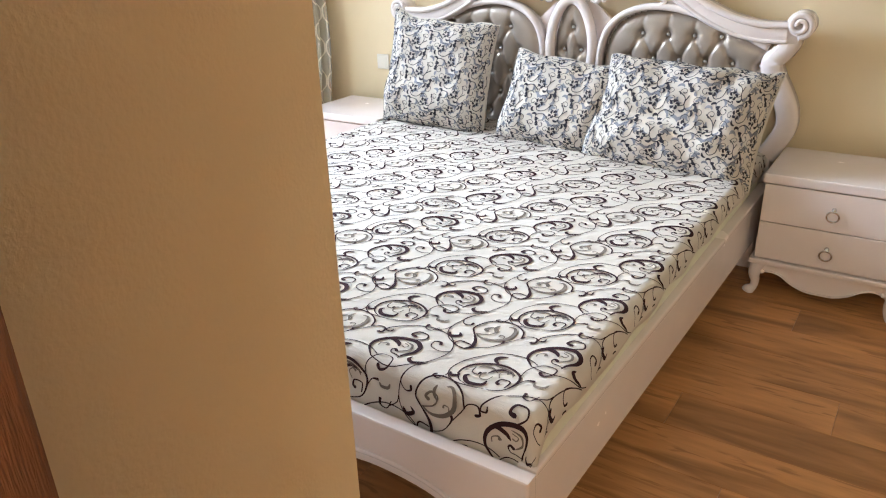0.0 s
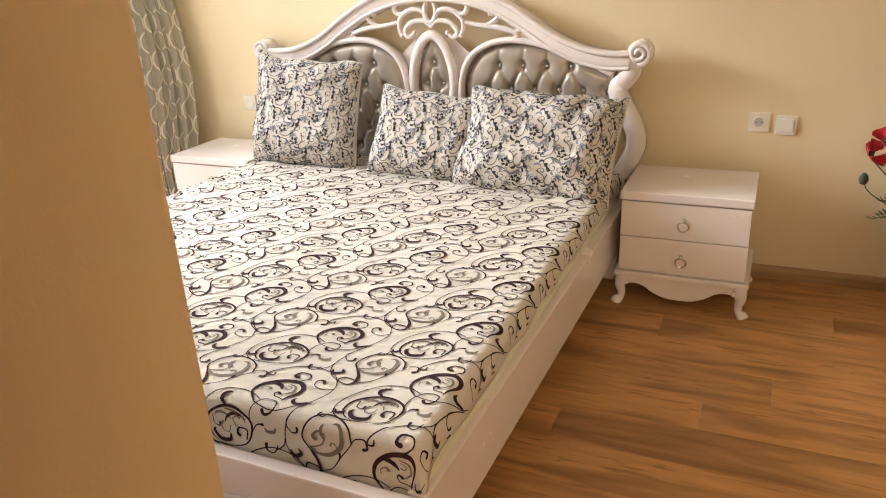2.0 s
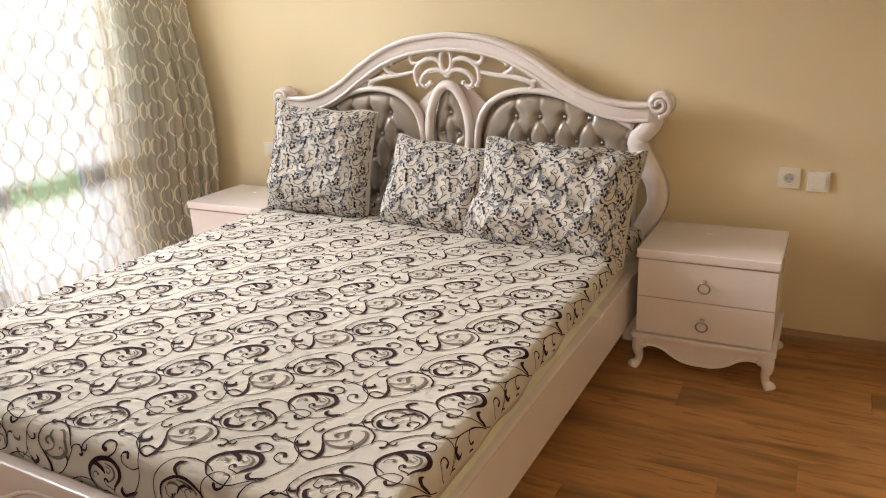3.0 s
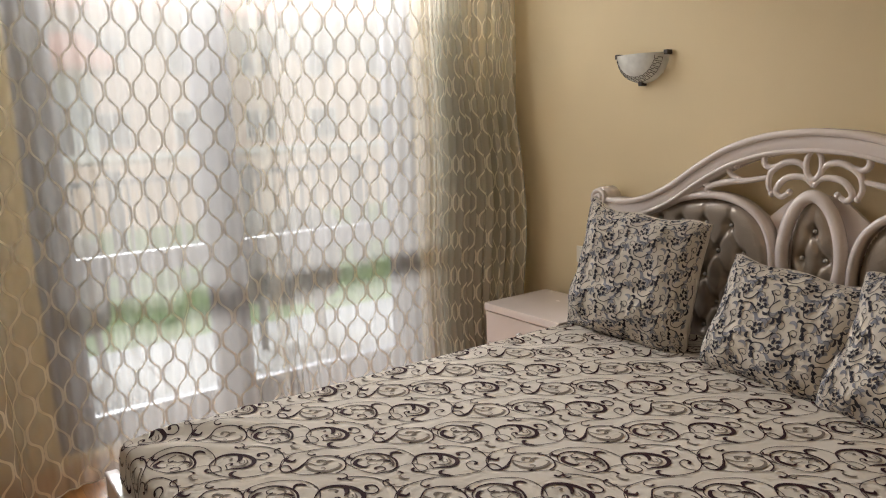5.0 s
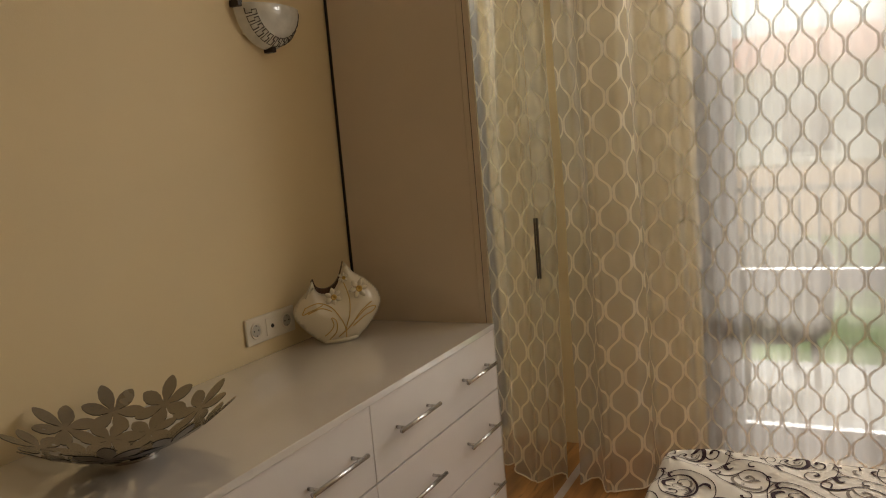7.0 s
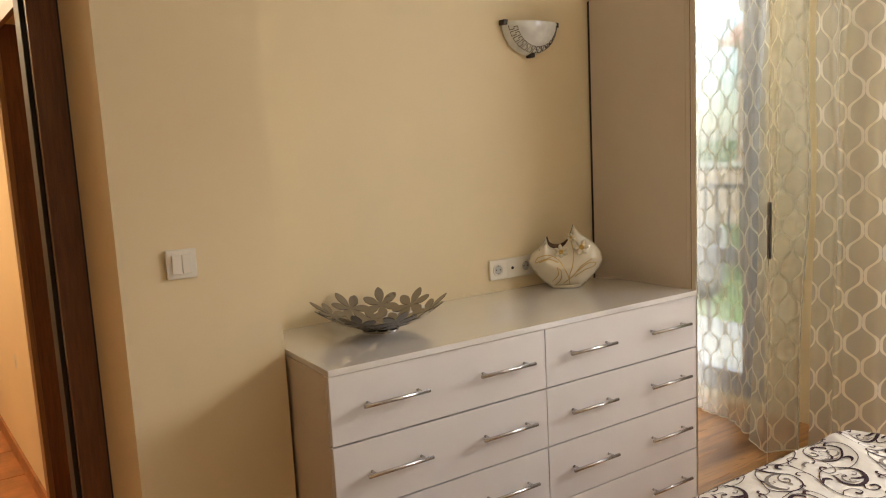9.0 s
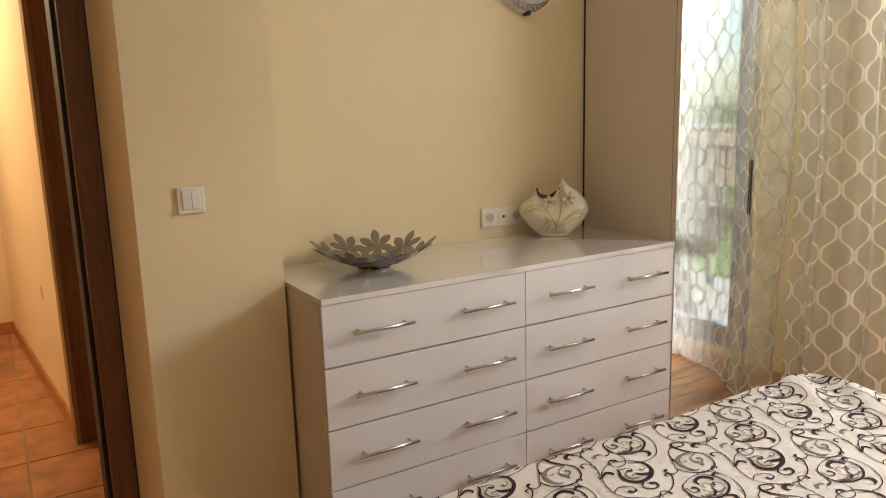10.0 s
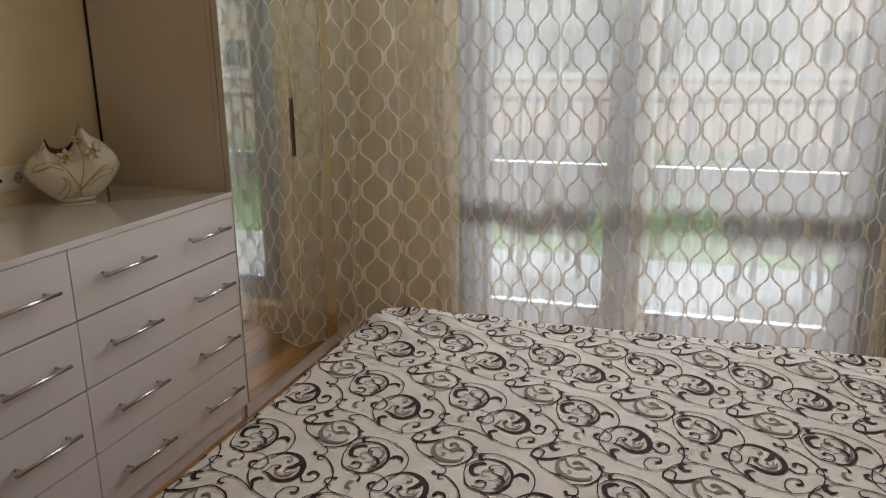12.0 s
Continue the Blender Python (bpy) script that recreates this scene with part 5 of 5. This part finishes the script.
# ---- ceramic vase on the dresser ----
def flask(m):
    top = empty("flask_vase", "cream ceramic flask vase with raised daffodils and gold lines", "vase", at=m.translation)

    def p(nm, bm, mat, lab="", sm=False):
        bm.transform(m)
        bmesh.ops.recalc_face_normals(bm, faces=bm.faces)
        return part(nm, bm, mat, top, lab, sm)

    outline = spline([(-0.058, 0.0), (-0.098, 0.035), (-0.135, 0.080), (-0.146, 0.112), (-0.130, 0.145), (-0.098, 0.172), (-0.076, 0.205)], 6)
    mouth = spline([(-0.076, 0.205), (-0.066, 0.172), (-0.040, 0.158), (-0.010, 0.165), (0.014, 0.195), (0.034, 0.252)], 6)
    right = spline([(0.034, 0.252), (0.062, 0.215), (0.105, 0.185), (0.138, 0.145), (0.146, 0.108), (0.128, 0.070), (0.095, 0.032), (0.058, 0.0)], 6)
    whole = [tuple(q) for q in outline[:-1]] + [tuple(q) for q in mouth[:-1]] + [tuple(q) for q in right]

    def bulge(x, z):
        g = edge_gap(whole, x, z) if inside(whole, x, z) else 0.0
        lip = 1 - ramp(0.10, 0.25, z) * 0.45
        return 0.052 * lip * (1 - math.exp(-g / 0.035))

    bm = bmesh.new()
    step = 0.0062
    for face in (-1, 1):
        rim = [bm.verts.new((x, face * 0.0035, z)) for x, z in whole]
        grid = {}
        for i in range(-24, 25):
            for j in range(0, 42):
                x, z = i * step, 0.004 + j * step
                if inside(whole, x, z) and edge_gap(whole, x, z) > step * 0.35:
                    grid[i, j] = bm.verts.new((x, face * (0.0035 + bulge(x, z)), z))
        for (i, j) in list(grid):
            q = [(i, j), (i + 1, j), (i + 1, j + 1), (i, j + 1)]
            if all(k in grid for k in q):
                bm.faces.new([grid[k] for k in q])
        bmesh.ops.delete(bm, geom=[v for v in grid.values() if not v.link_faces], context="VERTS")
        grid_edges = [e for e in bm.edges if e.is_boundary and len(e.link_faces) == 1 and (e.verts[0].co.y * face > 0.0034)]
        loop = [bm.edges.new((rim[k], rim[(k + 1) % len(rim)])) for k in range(len(rim))]
        bmesh.ops.bridge_loops(bm, edges=grid_edges + loop)
    bmesh.ops.remove_doubles(bm, verts=bm.verts, dist=0.0005)
    bmesh.ops.holes_fill(bm, edges=[e for e in bm.edges if e.is_boundary], sides=0)
    bmesh.ops.recalc_face_normals(bm, faces=bm.faces)
    p("body", bm, M_CERAMIC, "", True)
    base = lathe([(0.0, 0.0), (0.055, 0.0), (0.060, 0.004), (0.060, 0.012), (0.0, 0.012)], sides=28)
    bmesh.ops.scale(base, vec=(1, 0.55, 1), verts=base.verts)
    p("foot", base, M_CERAMIC, "", True)
    # the body is closed; a solid brown piece paints the mouth's shaded inside
    lip = [(x, z) for x, z in (tuple(q) for q in mouth)]
    p("mouth", prism([(x, z - 0.004) for x, z in lip] + [(x * 0.98 + 0.004, z + 0.007 + 0.010 * math.sin(math.pi * i / (len(lip) - 1))) for i, (x, z) in enumerate(lip)][::-1][1:-1], "y", -0.022, -0.012), M_VASE, "solid brown piece drawn as the shaded inside of the mouth")

    def front(x, z, lift=0.003):
        return (x, 0.0035 + bulge(x, z) + lift, z)

    for pts in ([(0.012, 0.012), (0.004, 0.05), (-0.012, 0.085), (-0.035, 0.12), (-0.075, 0.138), (-0.115, 0.128)],
                [(-0.035, 0.108), (-0.07, 0.122), (-0.110, 0.110)], [(-0.115, 0.128), (-0.125, 0.108), (-0.10, 0.118), (-0.06, 0.130)],
                [(0.012, 0.012), (0.008, 0.05), (0.020, 0.09), (0.028, 0.14), (0.022, 0.19)], [(-0.015, 0.02), (0.02, 0.05), (0.06, 0.095), (0.10, 0.118)],
                [(0.03, 0.05), (0.07, 0.075), (0.105, 0.085), (0.115, 0.10), (0.08, 0.10), (0.04, 0.07)], [(-0.045, 0.015), (-0.025, 0.04), (-0.025, 0.075), (-0.040, 0.088), (-0.035, 0.06), (-0.06, 0.03)]):
        p("gold_stem", tube([front(*q, 0.001) for q in (tuple(r) for r in spline(pts, 6))], 0.0017, 6), M_GOLD, "thin gold painted line")
    for cx, cz, rr in ((-0.022, 0.150, 0.030), (0.058, 0.168, 0.033), (0.020, 0.205, 0.018)):
        bm = bmesh.new()
        o = Vector(front(cx, cz, 0.008))
        for k in range(6):
            a = k * math.pi / 3 + cx * 20
            d, s = Vector((math.cos(a), 0.25, math.sin(a))), Vector((-math.sin(a), 0, math.cos(a)))
            prof = ((0.0, 0.05), (0.35, 0.24), (0.65, 0.27), (0.88, 0.16), (1.0, 0.02))
            rows_ = [[bm.verts.new(o + d * rr * t + s * rr * w * e + Vector((0, 0.004 * (1 - e * e) * lay_ + 0.006 * math.sin(3 * t), 0))) for e in (-1, 0, 1) for lay_ in ((1,))] for t, w in prof]
            for r0, r1 in zip(rows_, rows_[1:]):
                for e in range(2):
                    bm.faces.new((r0[e], r0[e + 1], r1[e + 1], r1[e]))
        ext = bmesh.ops.extrude_face_region(bm, geom=list(bm.faces))
        bmesh.ops.translate(bm, vec=(0, -0.0025, 0), verts=[v for v in ext["geom"] if isinstance(v, bmesh.types.BMVert)])
        bmesh.ops.recalc_face_normals(bm, faces=bm.faces)
        fl = p("flower", bm, M_CERAMIC, "raised cream ceramic daffodil", True)
        bm = lathe([(0.0, 0.0), (0.22 * rr, 0.0), (0.26 * rr, 0.010), (0.32 * rr, 0.016), (0.20 * rr, 0.015), (0.0, 0.006)], tuple(o), "y", 14)
        bm.transform(m)
        part("trumpet", bm, M_GOLD, fl, "gold-rimmed flower cup", True)
    return top


flask(pose(-2.105, 0.225, DTOP + 0.0005, 0, 0, -36) @ Matrix.Diagonal((-1, 1, 1, 1)))

# ---- steel petal bowl ----
def petal_bowl(cx, cy, cz):
    top = empty("petal_bowl", "satin steel fruit bowl of cut-out flower petals on the dresser", "bowl", at=(cx, cy, cz))
    R, Hh = 0.235, 0.098

    def on(x, y):
        r = math.hypot(x, y)
        return Vector((cx + x, cy + y, cz + 0.004 + Hh * (r / R) ** 1.9))

    def petal(bm, x, y, a, ln, wd):
        prof = ((0.0, 0.14), (0.2, 0.40), (0.42, 0.86), (0.62, 1.0), (0.82, 0.80), (0.95, 0.40), (1.0, 0.08))
        for face in (0, 1):
            rows_ = []
            for t, w in prof:
                row = []
                for e in (-1, 0, 1):
                    px = x + math.cos(a) * ln * t - math.sin(a) * wd * w * e
                    py = y + math.sin(a) * ln * t + math.cos(a) * wd * w * e
                    q = on(px, py)
                    row.append(bm.verts.new(q + Vector((0, 0, 0.0018 * face))))
                rows_.append(row)
            for r0, r1 in zip(rows_, rows_[1:]):
                for e in range(2):
                    bm.faces.new((r0[e], r0[e + 1], r1[e + 1], r1[e]))

    for n, rr, ln, wd, count, ph in ((9, 0.160, 0.066, 0.0165, 6, 0.0), (6, 0.080, 0.058, 0.0155, 6, 0.3), (1, 0.0, 0.055, 0.0155, 6, 0.1)):
        for k in range(n):
            a0 = 2 * math.pi * k / n + ph
            x, y = rr * math.cos(a0), rr * math.sin(a0)
            bm = bmesh.new()
            for q in range(count):
                petal(bm, x, y, a0 + 2 * math.pi * q / count + 0.15, ln * (1.08 if q == 0 else 1.0), wd)
            bmesh.ops.recalc_face_normals(bm, faces=bm.faces)
            part("flower", bm, M_STEEL, top, "", True)
    part("foot_ring", lathe([(0.0, 0.0), (0.060, 0.0), (0.060, 0.006), (0.0, 0.006)], (cx, cy, cz), sides=28), M_STEEL, top)
    return top


petal_bowl(-1.195, 0.325, DTOP + 0.0005)

# ---- floor vase with poppies ----
VX, VY = 0.535, 3.165
vase = empty("floor_vase", "tall brown glazed floor vase on the wood floor", "vase", at=(VX, VY, 0))
bm = lathe([(0.0, 0.0), (0.088, 0.0), (0.094, 0.006), (0.098, 0.10), (0.106, 0.25), (0.114, 0.385), (0.118, 0.405), (0.112, 0.408), (0.104, 0.39), (0.092, 0.10), (0.0, 0.09)], (VX, VY, 0), sides=36)
for v in bm.verts:
    v.co.z += 0.006 * math.sin(5 * math.atan2(v.co.y - VY, v.co.x - VX)) * (v.co.z > 0.37)
part("body", bm, M_VASE, vase, "", True)
bouquet = empty("poppy_bouquet", "bunch of artificial red poppies with green foliage in the floor vase", "artificial flowers", at=(VX, VY, 0.1))
rng = random.Random(7)


def poppy(x, y, z, r, tilt, parent_):
    o = Vector((x, y, z))
    up = Vector((math.sin(tilt) * math.cos(tilt * 3), -0.5, math.cos(tilt))).normalized()
    sx_ = up.cross(Vector((0, 1, 0.2))).normalized()
    sy_ = up.cross(sx_).normalized()
    bm = bmesh.new()
    for k in range(6):
        a0 = k * math.pi / 3 + rng.random()
        rows_ = []
        for i in range(6):
            t = i / 5
            row = []
            for j in range(7):
                e = j / 6 - 0.5
                a = a0 + e * 1.5 * (0.5 + 0.5 * t)
                rad = r * t * (1 - 0.18 * abs(e) * 2)
                lift = r * (0.55 * t ** 1.6 + 0.10 * math.sin(9 * e + k) * t + 0.05 * rng.random() * t) + (k % 2) * 0.004
                row.append(bm.verts.new(o + sx_ * rad * math.cos(a) + sy_ * rad * math.sin(a) + up * lift))
            rows_.append(row)
        for r0, r1 in zip(rows_, rows_[1:]):
            for j in range(6):
                bm.faces.new((r0[j], r0[j + 1], r1[j + 1], r1[j]))
    fl = part("poppy", bm, M_POPPY, parent_, "crumpled red cloth poppy", True)
    part("flower_eye", lathe([(0.0, -0.002), (0.010, 0.0), (0.012, 0.012), (0.006, 0.018), (0.0, 0.018)], tuple(o + up * 0.006), "z", 12), M_BUD, fl, "", True)
    path = spline([(VX + rng.uniform(-0.03, 0.03), VY + rng.uniform(-0.03, 0.03), 0.12), (VX + (x - VX) * 0.35, VY + (y - VY) * 0.4, 0.12 + (z - 0.12) * 0.6), (x, y, z)], 7)
    part("stem", tube(path, 0.0026, 6), M_STEM, parent_)


for x, y, z, r, tl in ((0.275, 3.10, 0.655, 0.058, -0.9), (0.325, 3.13, 0.695, 0.058, -0.4), (0.415, 3.12, 0.735, 0.058, -0.2), (0.440, 3.06, 0.535, 0.052, -0.6), (0.56, 3.10, 0.78, 0.06, 0.2), (0.62, 3.14, 0.66, 0.06, 0.5), (0.50, 3.08, 0.66, 0.055, 0.1), (0.70, 3.16, 0.74, 0.055, 0.8)):
    poppy(x, y, z, r, tl, bouquet)
for x, y, z in ((0.268, 3.09, 0.570), (0.365, 3.11, 0.645), (0.405, 3.10, 0.655), (0.60, 3.08, 0.60)):
    part("bud", lathe([(0.0, -0.024), (0.012, -0.018), (0.017, -0.004), (0.014, 0.012), (0.006, 0.022), (0.0, 0.024)], (x, y, z), sides=12), M_BUD, bouquet, "", True)
    part("stem", tube(spline([(VX, VY, 0.2), (VX + (x - VX) * 0.55, y + 0.02, z - 0.13), (x + 0.03, y, z - 0.055), (x + 0.004, y, z - 0.02)], 6), 0.0022, 6), M_STEM, bouquet)
for k in range(26):
    a = rng.uniform(0, 2 * math.pi)
    ln = rng.uniform(0.10, 0.20)
    o = Vector((VX + 0.07 * math.cos(a), VY + 0.05 * math.sin(a), 0.39 + rng.uniform(0, 0.05)))
    d = Vector((math.cos(a), 0.7 * math.sin(a), rng.uniform(0.15, 1.1))).normalized()
    side_ = d.cross(Vector((0, 0, 1))).normalized()
    bm = bmesh.new()
    for q in range(9):
        t = (q + 1) / 9
        base_ = o + d * ln * t - Vector((0, 0, 0.05 * t * t))
        for sg in (-1, 1):
            tip = base_ + side_ * sg * 0.038 * (1.1 - t) ** 0.6 + d * 0.022 + Vector((0, 0, rng.uniform(-0.01, 0.012)))
            w = d * 0.0062
            v = [bm.verts.new(base_ - w), bm.verts.new((base_ + tip) / 2 - w * 1.2 + Vector((0, 0, 0.002))), bm.verts.new(tip), bm.verts.new((base_ + tip) / 2 + w * 1.2), bm.verts.new(base_ + w)]
            bm.faces.new(v)
    tube([o - Vector((0, 0, 0.12)), o, o + d * ln * 0.5 - Vector((0, 0, 0.0125)), o + d * ln - Vector((0, 0, 0.05))], 0.0018, 5, bm)
    part("leaf_spray", bm, M_LEAF, bouquet)

# ---- outside the window ----
structure("ground", box(-400, -3.86, -300, 300, -0.4, -0.12), M_GRASS, "green lawn and open ground around the houses", "ground")
terrace = empty("terrace", "pale paved terrace outside the balcony door", "terrace", kind="structure", at=(-4.6, 2, -0.1))
part("base", box(-5.35, -3.86, -1.2, 5.4, -0.118, -0.075), M_GROUT, terrace)
fence = empty("fence", "dark grey slatted garden fence with capped posts", "fence", at=(-7.2, 2, -0.12))
for k in range(9):
    y = -2.6 + k * 1.2
    part("post", box(-7.25, -7.15, y - 0.05, y + 0.05, -0.125, 1.03, 0.006), M_FENCE, fence)
for z in (0.10, 0.90):
    part("rail", box(-7.22, -7.18, -2.6, 7.0, z, z + 0.05), M_FENCE, fence)
slat = box(-7.178, -7.16, -0.012, 0.012, 0.0, 0.96)
me = bpy.data.meshes.new("slat")
slat.to_mesh(me)
slat.free()
me.materials.append(M_FENCE)
for k in range(64):
    y = -2.5 + k * 0.15
    if abs(((y + 2.6) / 1.2) - round((y + 2.6) / 1.2)) * 1.2 < 0.09:
        continue
    ob = new("slat", me)
    ob.parent = fence
    ob.location = (7.2, y - 2, 0.12)


def house(name, label, x, y0, y1, eave, ridge, wallmat, cols, seed):
    """A house whose front faces +x, with a pitched clay roof and rows of windows."""
    h = empty(name, label, "house", at=(x, (y0 + y1) / 2, -0.12))
    part("wall", box(x - 7, x, y0, y1, -0.125, eave), wallmat, h)
    rf = prism([(x + 0.7, eave - 0.08), (x + 0.7, eave + 0.06), (x - 3.5, ridge), (x - 7.7, eave + 0.06), (x - 7.7, eave - 0.08)], "y", y0 - 0.5, y1 + 0.5)
    for v in rf.verts:
        v.co = Vector((v.co.x, v.co.y, v.co.z))
    roof = part("roof", rf, M_ROOF, h, "red clay tile roof")
    n = int((y1 - y0) / 0.32)
    ridges = bmesh.new()
    for k in range(n):
        y = y0 - 0.4 + k * 0.32
        tube([(x + 0.7, y, eave + 0.07), (x - 3.5, y, ridge + 0.01)], 0.05, 6, ridges)
    tagged(part("tile_ridges", ridges, M_ROOF, roof), kind="stuff")
    for f in range(2):
        z0 = 0.75 + f * 2.7
        if z0 + 1.3 > eave:
            break
        for k in range(cols):
            y = y0 + (k + 0.5) * (y1 - y0) / cols
            w = part("window", box(x, x + 0.05, y - 0.62, y + 0.62, z0, z0 + 1.25), M_HOUSE, h, "white-framed window")
            for o in (-0.29, 0.29):
                part("pane", box(x + 0.051, x + 0.06, y + o - 0.26, y + o + 0.26, z0 + 0.07, z0 + 1.18), M_DARKGLASS, w)
    part("band", box(x + 0.002, x + 0.12, y0, y1, 0.30, 0.55), M_HOUSEPINK, h, "peach plinth band")
    return h


house("neighbour_house", "white rendered house with red clay roof across the garden", -20, -9, 4.6, 2.85, 4.05, M_HOUSE, 6, 1)
house("neighbour_house", "peach rendered two-storey house with red clay roof", -30, 5.6, 20, 5.6, 8.2, M_HOUSEPINK, 5, 2)
house("neighbour_house", "peach rendered house with red clay roof farther off", -34, -30, -10, 5.4, 8.4, M_HOUSEPINK, 7, 3)

wall_g = empty("garden_wall", "low peach rendered garden wall with pale coping", "wall", kind="structure", at=(-12.0, 2, -0.12))
part("body", box(-12.15, -11.95, -14, 18, -0.125, 0.92), M_HOUSEPINK, wall_g)
part("coping", box(-12.18, -11.92, -14, 18, 0.921, 1.0, 0.01), M_HOUSE, wall_g, "pale coping")


def garden_chair(m):
    top = empty("wicker_chair", "round-backed grey wicker garden chair on the terrace", "chair", "garden chairs")

    def p(nm, bm, mat, sm=False):
        ob = part(nm, bm, mat, None, "", sm)
        ob.parent = top
        return ob

    bm = bmesh.new()
    g = []
    for i in range(17):
        a = -2.2 + 4.4 * i / 16
        hgt = 0.86 - 0.26 * (abs(a) / 2.2) ** 2.5
        g.append([bm.verts.new((0.34 * math.sin(a) * (1 + 0.08 * t), -0.30 * math.cos(a) * (1 + 0.08 * t), 0.36 + (hgt - 0.36) * t)) for t in (0, 0.35, 0.7, 1)])
    for r0, r1 in zip(g, g[1:]):
        for j in range(3):
            bm.faces.new((r0[j], r0[j + 1], r1[j + 1], r1[j]))
    ext = bmesh.ops.extrude_face_region(bm, geom=list(bm.faces))
    for v in ext["geom"]:
        if isinstance(v, bmesh.types.BMVert):
            v.co = Vector((v.co.x * 0.92, v.co.y * 0.92, v.co.z))
    bmesh.ops.recalc_face_normals(bm, faces=bm.faces)
    p("backrest", bm, M_WICKER, True)
    p("seat", lathe([(0.0, 0.30), (0.30, 0.30), (0.33, 0.33), (0.33, 0.40), (0.30, 0.43), (0.0, 0.44)], sides=24), M_WICKER, True)
    for a in (0.8, 2.4, 3.9, 5.5):
        p("leg", tube([(0.25 * math.cos(a), 0.25 * math.sin(a), 0.31), (0.28 * math.cos(a), 0.28 * math.sin(a), 0.0)], 0.02, 8), M_WICKER, True)
    top.matrix_basis = m
    return top


chair = garden_chair(pose(-4.95, 1.30, -0.063, 0, 0, -70))
copy_thing(chair, pose(-4.85, 2.75, -0.063, 0, 0, -110))

# ---- floors, piece by piece ----
floor = structure("floor", box(XW - 0.3, XE + 0.2, YH + 0.06, YN + 0.2, -0.1, -0.012), M_SUB, "brown oak laminate plank floor", "floor")
PW, PL = 0.192, 1.28
whole_plank = {}


def plank_mesh(x0, x1):
    key = round(x1 - x0, 4)
    if key not in whole_plank:
        bm = box(-key / 2 + 0.0003, key / 2 - 0.0003, -PW / 2 + 0.0003, PW / 2 - 0.0003, -0.0115, 0.0, 0.0007, 1)
        whole_plank[key] = bpy.data.meshes.new("plank")
        bm.to_mesh(whole_plank[key])
        bm.free()
        whole_plank[key].materials.append(M_FLOOR)
    return whole_plank[key]


for r in range(18):
    y = YH + 0.06 + PW * (r + 0.5)
    off = (0.0, 0.43, 0.86, 0.21, 0.64, 1.07)[r % 6]
    for c in range(6):
        x0 = max(XW - 1.54 + off + PL * c, XW - 0.02)
        x1 = min(XW - 1.54 + off + PL * (c + 1), XE + 0.02)
        if x1 - x0 > 0.03:
            ob = new("plank", plank_mesh(x0, x1))
            ob.parent = floor
            ob.location = ((x0 + x1) / 2, y, 0)
hall_floor = structure("floor_hall", box(-1.35, 1.25, -3.3, YH + 0.058, -0.1, -0.004), M_GROUT, "terracotta tiled hall floor with pale grout", "floor")
bm = box(-0.196, 0.196, -0.196, 0.196, -0.0038, 0.001, 0.0016, 1)
tile = bpy.data.meshes.new("tile")
bm.to_mesh(tile)
bm.free()
tile.materials.append(M_TILE)
for i in range(6):
    for j in range(8):
        ob = new("tile", tile)
        ob.parent = hall_floor
        ob.location = (-1.06 + 0.4 * i, -0.20 - 0.4 * j, 0)
bm = box(-0.246, 0.246, -0.246, 0.246, -0.075, -0.063, 0.003, 1)
slab = bpy.data.meshes.new("slab")
bm.to_mesh(slab)
bm.free()
slab.materials.append(M_PAVE)
for i in range(3):
    for j in range(13):
        ob = new("slab", slab)
        ob.parent = terrace
        ob.location = (-4.11 - 0.5 * i + 4.6, -0.95 + 0.5 * j - 2, 0.1)
